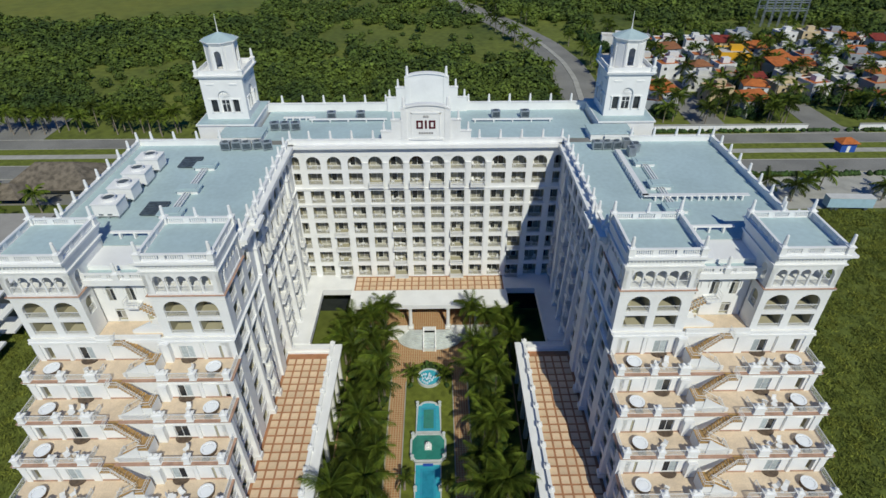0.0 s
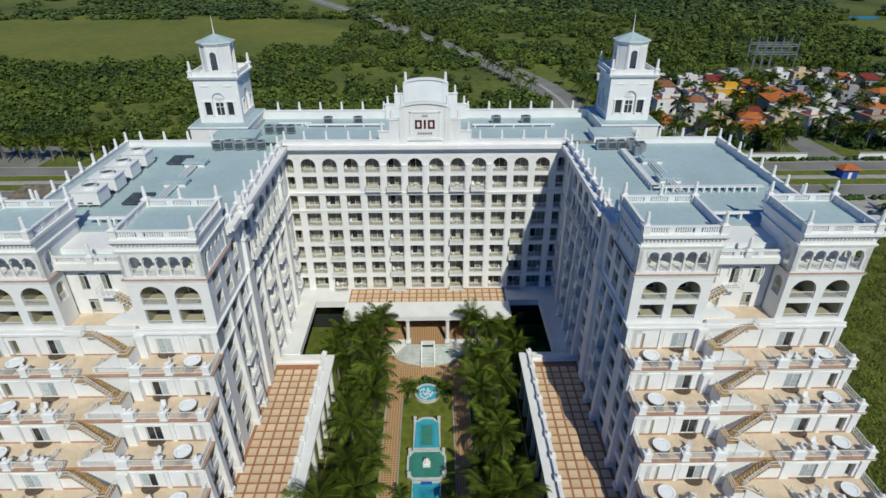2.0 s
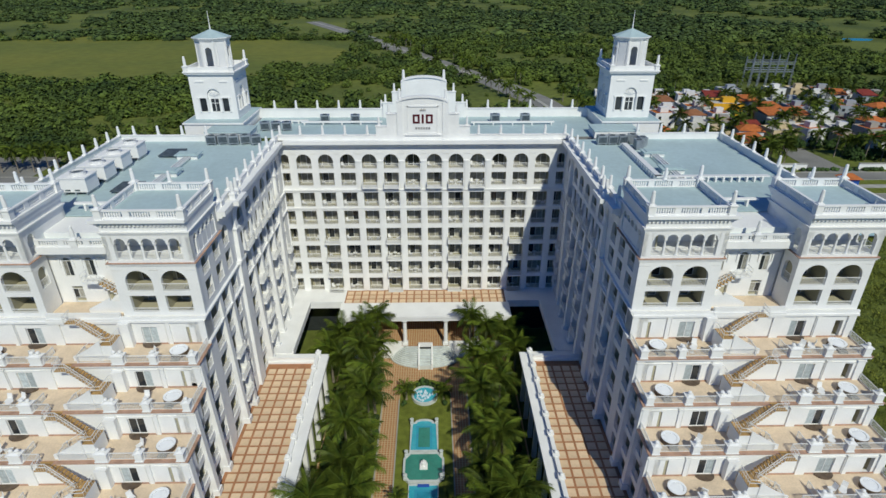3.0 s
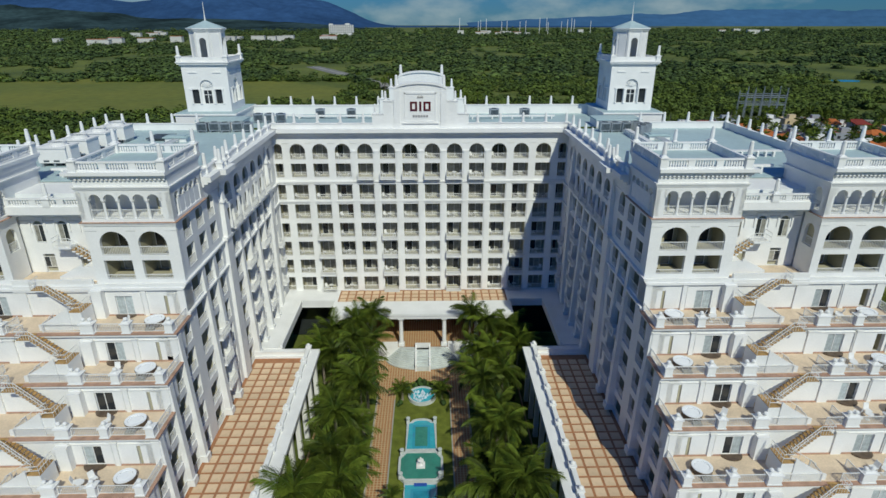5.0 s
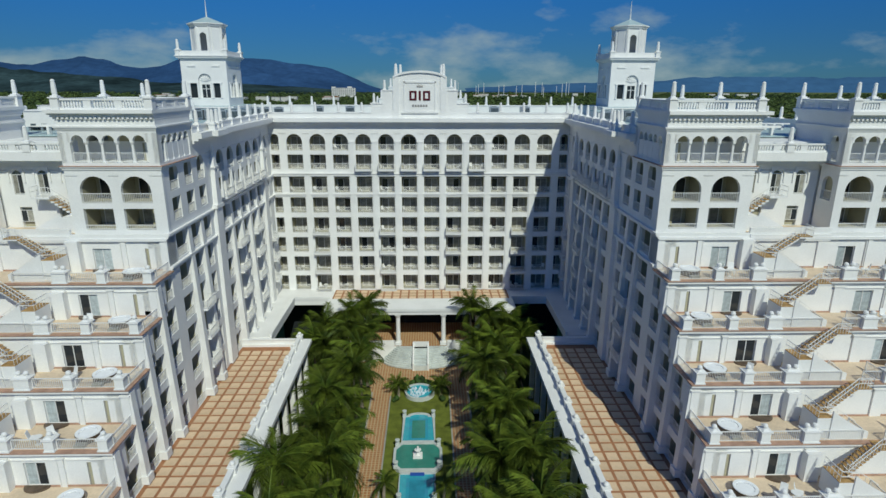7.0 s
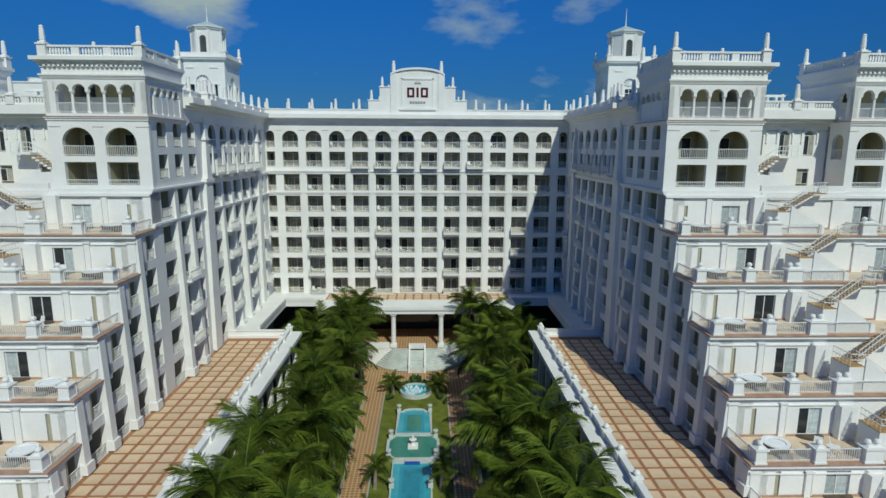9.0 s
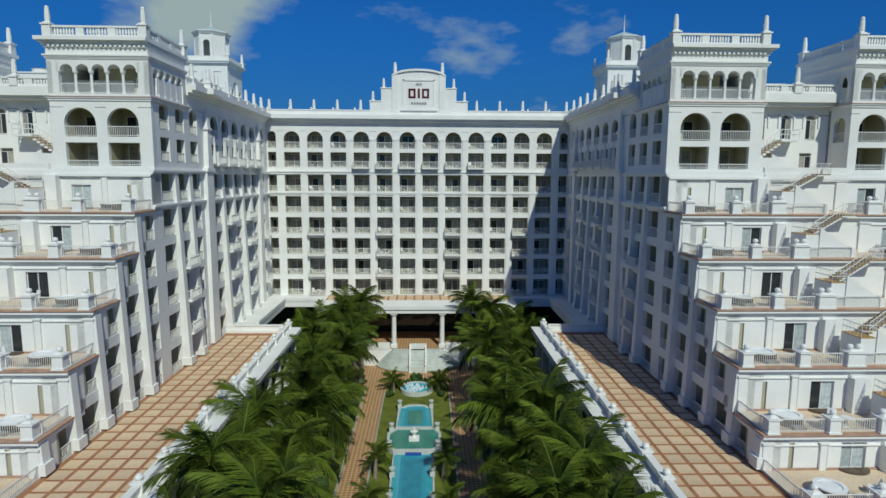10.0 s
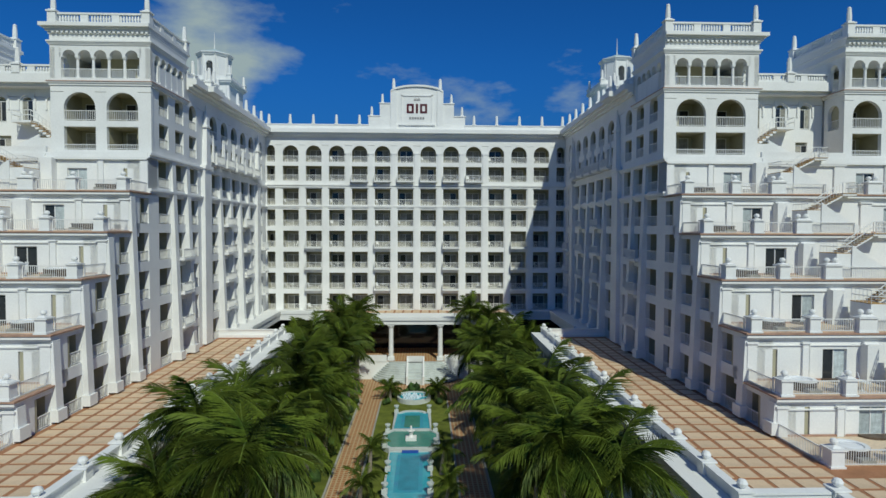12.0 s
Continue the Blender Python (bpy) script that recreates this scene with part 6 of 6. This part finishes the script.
solid("road", ribbon(-9.0, -1.2, -0.5), ASPHALT, "asphalt road curving away through the scrub", "road", kind="structure")
solid("road", ribbon(1.2, 8.5, -0.5), ASPHALT, "asphalt road curving away past the houses", "road", kind="structure")
solid("road_median", ribbon(-1.1, 1.1, -0.38), CONC, "pale strip between the lanes", "median", kind="structure")
m = Mesh()
m.slab([(126, 90), (150, 90), (144, 96), (143, 118), (133, 118), (132, 96)], -0.6, -0.49)
m.box(92, 104, 96, 150, -0.6, -0.49)
m.box(-260, -98, 46, 61, -0.6, -0.5)
m.box(-260, -132, 90.2, 112, -0.6, -0.49)
solid("road", m, ASPHALT, "grey side street and parking ground", "road", kind="structure")
m = Mesh()
m.box(56, 400, 40, 61, -0.6, -0.52)
solid("pavement", m, CONC, "dusty pale verge beside the avenue", "verge", kind="structure")
for x0, x1 in ((62, 130), (148, 300)):
    wl_ = thing("boundary_wall", "low white boundary wall of the houses", "wall", "boundary walls")
    m = Mesh()
    m.box(x0, x1, 93.0, 93.4, -0.6, 1.5)
    part("panel", m, WHITE, wl_)
    m = Mesh()
    m.box(x0, x1, 92.8, 93.6, 1.5, 1.7)
    part("coping", m, CONC, wl_)
hd = [(vr.uniform(95, 300), 59.3 + vr.uniform(-0.3, 0.3), -0.1, 0.9, 0.9, vr.uniform(0, 6)) for k in range(260)]
hd += [(vr.uniform(62, 260), 92.0 + vr.uniform(-0.3, 0.3), -0.1, 0.8, 0.7, vr.uniform(0, 6)) for k in range(220)]
tagged(new("hedge", scatter_mesh("hedge", BL1, hd, SHRUB)), "clipped dark green roadside hedge", "hedge", kind="stuff")

# ---- houses ----
HW = Mesh()
HW.box(-0.6, 0.6, -0.05, 0.05, 0, 1.2)
HWIN = HW.data("window", GLASS)


def house(x, y, w, d, h, wall, roof, style, a, label):
    t = thing("house", label, "house", "houses by the avenue", at=Matrix.Translation((x, y, -0.6)) @ Matrix.Rotation(a, 4, "Z"))
    m = Mesh()
    m.box(-w / 2, w / 2, -d / 2, d / 2, 0, h)
    part("wall", m, wall, t)
    m = Mesh()
    if style == 0:
        for p in ((-w / 2, w / 2, -d / 2, -d / 2 + 0.2), (-w / 2, w / 2, d / 2 - 0.2, d / 2), (-w / 2, -w / 2 + 0.2, -d / 2 + 0.2, d / 2 - 0.2), (w / 2 - 0.2, w / 2, -d / 2 + 0.2, d / 2 - 0.2)):
            m.box(*p, h, h + 0.6)
        part("parapet", m, wall, t)
        m = Mesh()
        m.box(-w / 2 + 0.2, w / 2 - 0.2, -d / 2 + 0.2, d / 2 - 0.2, h, h + 0.06)
        part("roof", m, roof, t)
        m = Mesh()
        m.box(-w * 0.1, w * 0.3, -d * 0.1, d * 0.25, h + 0.06, h + 2.2)
        part("stair_head", m, wall, t)
    elif style == 1:
        m.taper(0, 0, h, h + 0.15, w / 2 + 0.4, d / 2 + 0.4, w / 2 + 0.4, d / 2 + 0.4)
        m.taper(0, 0, h + 0.15, h + 1.9, w / 2 + 0.4, d / 2 + 0.4, w * 0.18, 0.1)
        part("roof", m, roof, t)
    else:
        m.hexa([(-w / 2 - 0.3, -d / 2 - 0.5, h), (w / 2 + 0.3, -d / 2 - 0.5, h), (w / 2 + 0.3, d / 2 + 0.3, h + 1.4), (-w / 2 - 0.3, d / 2 + 0.3, h + 1.4),
                (-w / 2 - 0.3, -d / 2 - 0.5, h + 0.2), (w / 2 + 0.3, -d / 2 - 0.5, h + 0.2), (w / 2 + 0.3, d / 2 + 0.3, h + 1.6), (-w / 2 - 0.3, d / 2 + 0.3, h + 1.6)])
        part("roof", m, roof, t)
        m = Mesh()
        m.box(-w * 0.5, -w * 0.05, -d * 0.75, -d * 0.5, 0, h * 0.55)
        part("porch", m, wall, t)
    for z in ((1.0, 4.0) if h > 5 else (1.0,)):
        for u in (-0.28, 0.25):
            part("window", HWIN, None, t, at=Matrix.Translation((u * w, -d / 2 - 0.02, z)))
        if x < 125:
            part("window", HWIN, None, t, at=Matrix.Translation((-w / 2 - 0.02, 0.1 * d, z)) @ Matrix.Rotation(math.pi / 2, 4, "Z"))


hr = random.Random(17)
WN = ("white", "blue-grey", "cream", "yellow", "grey", "bright white")
RN = ("orange tiled", "dark red", "pale flat", "brown tiled")
for j, y in enumerate((112, 125, 138, 151, 164, 177, 190, 202)):
    x = 80 + 7 * (j % 2) + (18 if j > 5 else 0)
    while x < 250 + j * 6:
        w, d = hr.uniform(7.0, 10.5), hr.uniform(6.5, 8.5)
        hh = hr.choice((3.2, 3.4, 5.6, 5.8, 6.0))
        wi = hr.choice((0, 0, 5, 5, 1, 2, 4, 5, 0))
        st_ = hr.choice((0, 0, 0, 0, 1, 2))
        ri = 2 if st_ == 0 and hr.random() < 0.5 else hr.choice((0, 0, 0, 1, 3))
        if j == 4 and abs(x - 130) < 7:
            wi, st_, ri, w, d, hh = 3, 0, 2, 13, 11, 7.2
        if not (124 < x < 152 and y < 116) and not (88 < x < 108 and 100 < y < 150) and hr.random() > 0.06:
            house(x, y + hr.uniform(-2.5, 2.5), w, d, hh, HOUSE_WALLS[wi], HOUSE_ROOFS[ri], st_, hr.uniform(-0.25, 0.25), f"{WN[wi]} rendered house with a {RN[ri]} roof")
        x += w + hr.uniform(2.0, 5.5)
house(86, 119, 11, 10, 6.5, HOUSE_WALLS[5], HOUSE_ROOFS[0], 2, 0.3, "bright white rendered house with an orange tiled roof")
house(92, 200, 16, 8, 5.0, HOUSE_WALLS[5], HOUSE_ROOFS[2], 0, -0.2, "bright white rendered house with a pale flat roof")

tg = []
for k in range(1150):
    x, y = hr.uniform(76, 255), hr.choice((104, 106, 118.5, 131.5, 144.5, 157.5, 170.5, 183.5, 196, 209)) + hr.uniform(-1.6, 1.6)
    if (124 < x < 152 and y < 116) or (88 < x < 108 and y < 150):
        continue
    r = hr.uniform(1.0, 2.4)
    tg.append((x, y, -0.6 + r * hr.uniform(0.5, 1.6), r, r * hr.uniform(0.8, 1.3), hr.uniform(0, 6)))
tagged(new("street_trees", scatter_mesh("street_trees", LV2, tg, SHRUB)), "dark green trees and bushes between the houses", "trees", kind="stuff")


def crown_data(seed):
    """A whole far crown of arching feather leaves."""
    r, m = random.Random(seed), Mesh()
    for k in range(15):
        src = LOWF[r.randrange(3)]
        el = math.radians(70 - 110 * k / 15)
        mt = Matrix.Rotation(k * 2.39996 + r.uniform(-0.25, 0.25), 4, "Z") @ Matrix.Rotation(-el, 4, "Y") @ Matrix.Rotation(r.uniform(-0.4, 0.4), 4, "X") @ Matrix.Scale(r.uniform(0.8, 1.1), 4)
        b = len(m.v)
        m.v += [tuple(mt @ v.co) for v in src.vertices]
        m.f += [tuple(b + i for i in p.vertices) for p in src.polygons]
    return m.data("crown", LEAFP)


CROWNS = [crown_data(k) for k in range(5)]


def far_palm(x, y, h, s, seed, label="slender coconut palm beside the avenue", group="roadside palms"):
    r = random.Random(seed)
    p = thing("palm_tree", label, "palm", group, at=Matrix.Translation((x, y, -0.6)) @ Matrix.Rotation(r.uniform(0, 6.28), 4, "Z"))
    part("trunk", TRUNKS[int(h)], None, p, at=Matrix.Diagonal((1, 1, h / int(h), 1)))
    part("crown", CROWNS[r.randrange(5)], None, p, at=Matrix.Translation((0.25, 0, h)) @ Matrix.Scale(s, 4))


for k in range(150):
    x, y = pr.uniform(78, 235), pr.choice((97, 99, 101, 101, 104, 104, 107, 107, 118, 131, 145, 158, 170, 183, 210, 216))
    if 128 < x < 148 and y < 110:
        continue
    far_palm(x, y + pr.uniform(-2, 2), pr.uniform(5.5, 9.5), pr.uniform(0.9, 1.2), pr.randrange(10 ** 6))
# palms along the far road
for k in range(46):
    y = 118 + 7.5 * k + pr.uniform(-2, 2)
    far_palm(road_x(y) + pr.choice((-12.5, 11.5, 11.5)) + pr.uniform(-1, 1), y, pr.uniform(5.0, 8.0), pr.uniform(0.85, 1.1), pr.randrange(10 ** 6), "coconut palm along the curving road")
for k in range(36):
    far_palm(-150 + 2.9 * k + pr.uniform(-1.2, 1.2), pr.uniform(91.5, 104) if k > 10 else pr.uniform(94, 100), pr.uniform(5.0, 8.0), pr.uniform(0.9, 1.15), pr.randrange(10 ** 6), "yellow-green coconut palm in a roadside row")
for x, y in ((99, 44), (104, 47), (92, 46), (124, 44), (130, 46), (110, 50), (-120, 46), (-126, 50), (-130, 40), (-118, 36), (-112, 34), (-124, 30), (-105, 42)):
    far_palm(x, y, pr.uniform(4.0, 6.0), 1.05, pr.randrange(10 ** 6), "coconut palm on the rough ground by the hotel", "hotel side palms")

# kiosk, trailer, thatched hall, masts
ki = thing("kiosk", "blue kiosk with an orange tiled roof on the median", "kiosk", at=Matrix.Translation((133, 76.5, -0.44)))
m = Mesh()
m.box(-2.4, 2.4, -1.8, 1.8, 0, 3.0)
part("wall", m, BLUEP, ki)
m = Mesh()
m.taper(0, 0, 3.0, 4.4, 3.2, 2.5, 0.8, 0.1)
part("roof", m, HOUSE_ROOFS[0], ki)
m = Mesh()
m.box(-0.5, 0.5, -1.84, -1.8, 0, 2.1)
part("door", m, WHITE, ki)
tr_ = thing("trailer", "pale blue long trailer parked on rough ground", "trailer", at=Matrix.Translation((112, 40, -0.55)) @ Matrix.Rotation(-0.05, 4, "Z"))
m = Mesh()
m.box(-6, 6, -1.3, 1.3, 0.9, 3.6)
part("body", m, TRAILP, tr_)
m = Mesh()
m.box(-6.05, 6.05, -1.35, 1.35, 3.6, 3.75)
part("roof", m, HOUSE_WALLS[0], tr_)
wh = Mesh()
wh.lathe([(0.3, -0.12), (0.48, -0.12), (0.48, 0.12), (0.3, 0.12)], 0, 0, 14)
WHEEL = wh.data("wheel", DARKM)
for x in (-4.5, -3.3, 4.4):
    for y in (-1.1, 1.1):
        part("wheel", WHEEL, None, tr_, at=Matrix.Translation((x, y, 0.48)) @ Matrix.Rotation(math.pi / 2, 4, "X"))
m = Mesh()
m.box(-5.8, 5.8, -0.6, 0.6, 0.5, 0.9)
part("chassis", m, DARKM, tr_)
hall = thing("thatched_hall", "long hall with a grey thatched hip roof", "hall", at=Matrix.Translation((-108, 58, -0.6)))
m = Mesh()
m.box(-9, 9, -5.5, 5.5, 0, 3.0)
part("wall", m, HOUSE_WALLS[2], hall)
m = Mesh()
m.taper(0, 0, 2.6, 7.2, 12.5, 8.5, 5.5, 0.3)
part("roof", m, THATCH, hall)
m = Mesh()
m.taper(-9, -9, 2.4, 5.2, 5, 4.5, 1.2, 0.3)
part("roof", m, THATCH, hall, "lower grey thatched porch roof")
nb = thing("neighbour_building", "building coloured grey for its shade, with pale stepped balcony slabs", "building")
m = Mesh()
m.box(-112, -86, -34, 22, -0.6, 11)
# the grey wall colour stands in for this building's shaded side
part("wall", m, HOUSE_WALLS[4], nb)
for k in range(7):
    for j in range(3):
        m = Mesh()
        m.box(-86, -82.5 + 0.8 * j, -30 + 7.2 * k, -25.4 + 7.2 * k, 8.6 - 3.4 * j, 9.0 - 3.4 * j)
        part("balcony", m, WHITE, nb)
sub = thing("substation", "grey steel lattice masts of a substation", "substation", at=Matrix.Translation((193, 240, -0.6)) @ Matrix.Diagonal((0.52, 0.64, 1.05, 1)))
for i in range(6):
    for j in range(2):
        m = Mesh()
        x, y = -22 + 9 * i, -5 + 12 * j
        for dx, dy in ((-0.7, -0.7), (0.7, -0.7), (0.7, 0.7), (-0.7, 0.7)):
            m.bar((x + dx, y + dy, 0), (x + dx * 0.3, y + dy * 0.3, 15 + 2 * (i % 2)), 0.13)
        for k in range(6):
            m.bar((x - 0.7, y - 0.7, 2.3 * k), (x + 0.7, y - 0.7, 2.3 * k + 2.0), 0.09)
            m.bar((x + 0.7, y + 0.7, 2.3 * k), (x - 0.7, y + 0.7, 2.3 * k + 2.0), 0.09)
        part("mast", m, METALG, sub)
for z in (8.0, 12.0):
    for y in (-5, 7):
        m = Mesh()
        m.bar((-22, y, z), (23, y, z), 0.22)
        m.bar((-22, y, z + 1.0), (23, y, z + 1.0), 0.16)
        part("gantry", m, METALG, sub)

# far town and masts
fb = random.Random(31)
for k in range(46):
    c = fb.choice(((-690, 1230), (-420, 1330), (-330, 1400), (-500, 1390), (-300, 1450), (300, 2000), (-900, 1900), (600, 2300), (1300, 2300), (60, 2100)))
    w, h = fb.uniform(14, 40), fb.uniform(5, 10)
    x, y = c[0] + fb.gauss(0, 75), c[1] + fb.gauss(0, 50)
    t = thing("far_building", "distant low white building among woods", "building", "far town", at=Matrix.Translation((x, y, -0.6)))
    m = Mesh()
    m.box(-w / 2, w / 2, -7, 7, 0, h + 5)
    part("wall", m, HOUSE_WALLS[0], t)
    m = Mesh()
    m.box(-w / 2 - 0.5, w / 2 + 0.5, -7.5, 7.5, h + 5, h + 5.6)
    part("roof", m, HOUSE_ROOFS[fb.choice((2, 2, 2, 0))], t)
t = thing("far_hotel", "distant white hotel block with rows of windows", "building", at=Matrix.Translation((-290, 1950, -0.6)))
m = Mesh()
m.box(-40, 40, -8, 8, 0, 34)
m.box(-40, -28, -8, 8, 34, 38)
m.box(14, 28, -8, 8, 34, 39)
part("wall", m, HOUSE_WALLS[5], t)
fw = Mesh()
fw.box(-2.2, 2.2, -0.2, 0.2, 0, 2.4)
FW = fw.data("window", GLASS)
for i in range(11):
    for j in range(5):
        part("window", FW, None, t, at=Matrix.Translation((-35 + 7 * i, -8.1, 10 + 5 * j)))
for k in range(16):
    x = fb.uniform(60, 620)
    t = thing("wind_mast", "thin pale mast on the far plain", "mast", "far masts", at=Matrix.Translation((x, fb.uniform(1900, 2500), -0.6)))
    m = Mesh()
    m.bar((0, 0, 0), (0, 0, fb.uniform(40, 60)), 0.7)
    part("pole", m, METALW, t)
# rough grass beside the hotel
gr = []
for k in range(11000):
    s = 1 if fb.random() < 0.72 else -1
    x = s * fb.uniform(52, 130 if s > 0 else 84)
    y = fb.uniform(-66, 39)
    r = fb.uniform(0.35, 1.1)
    gr.append((x, y, -0.6 + 0.1 * r, r * 1.3, r * fb.uniform(0.3, 0.6), fb.uniform(0, 6)))
tagged(new("rough_grass", scatter_mesh("rough_grass", TUFTS, gr, TUFT)), "rough tufted grass and weeds beside the hotel", "grass", kind="stuff")
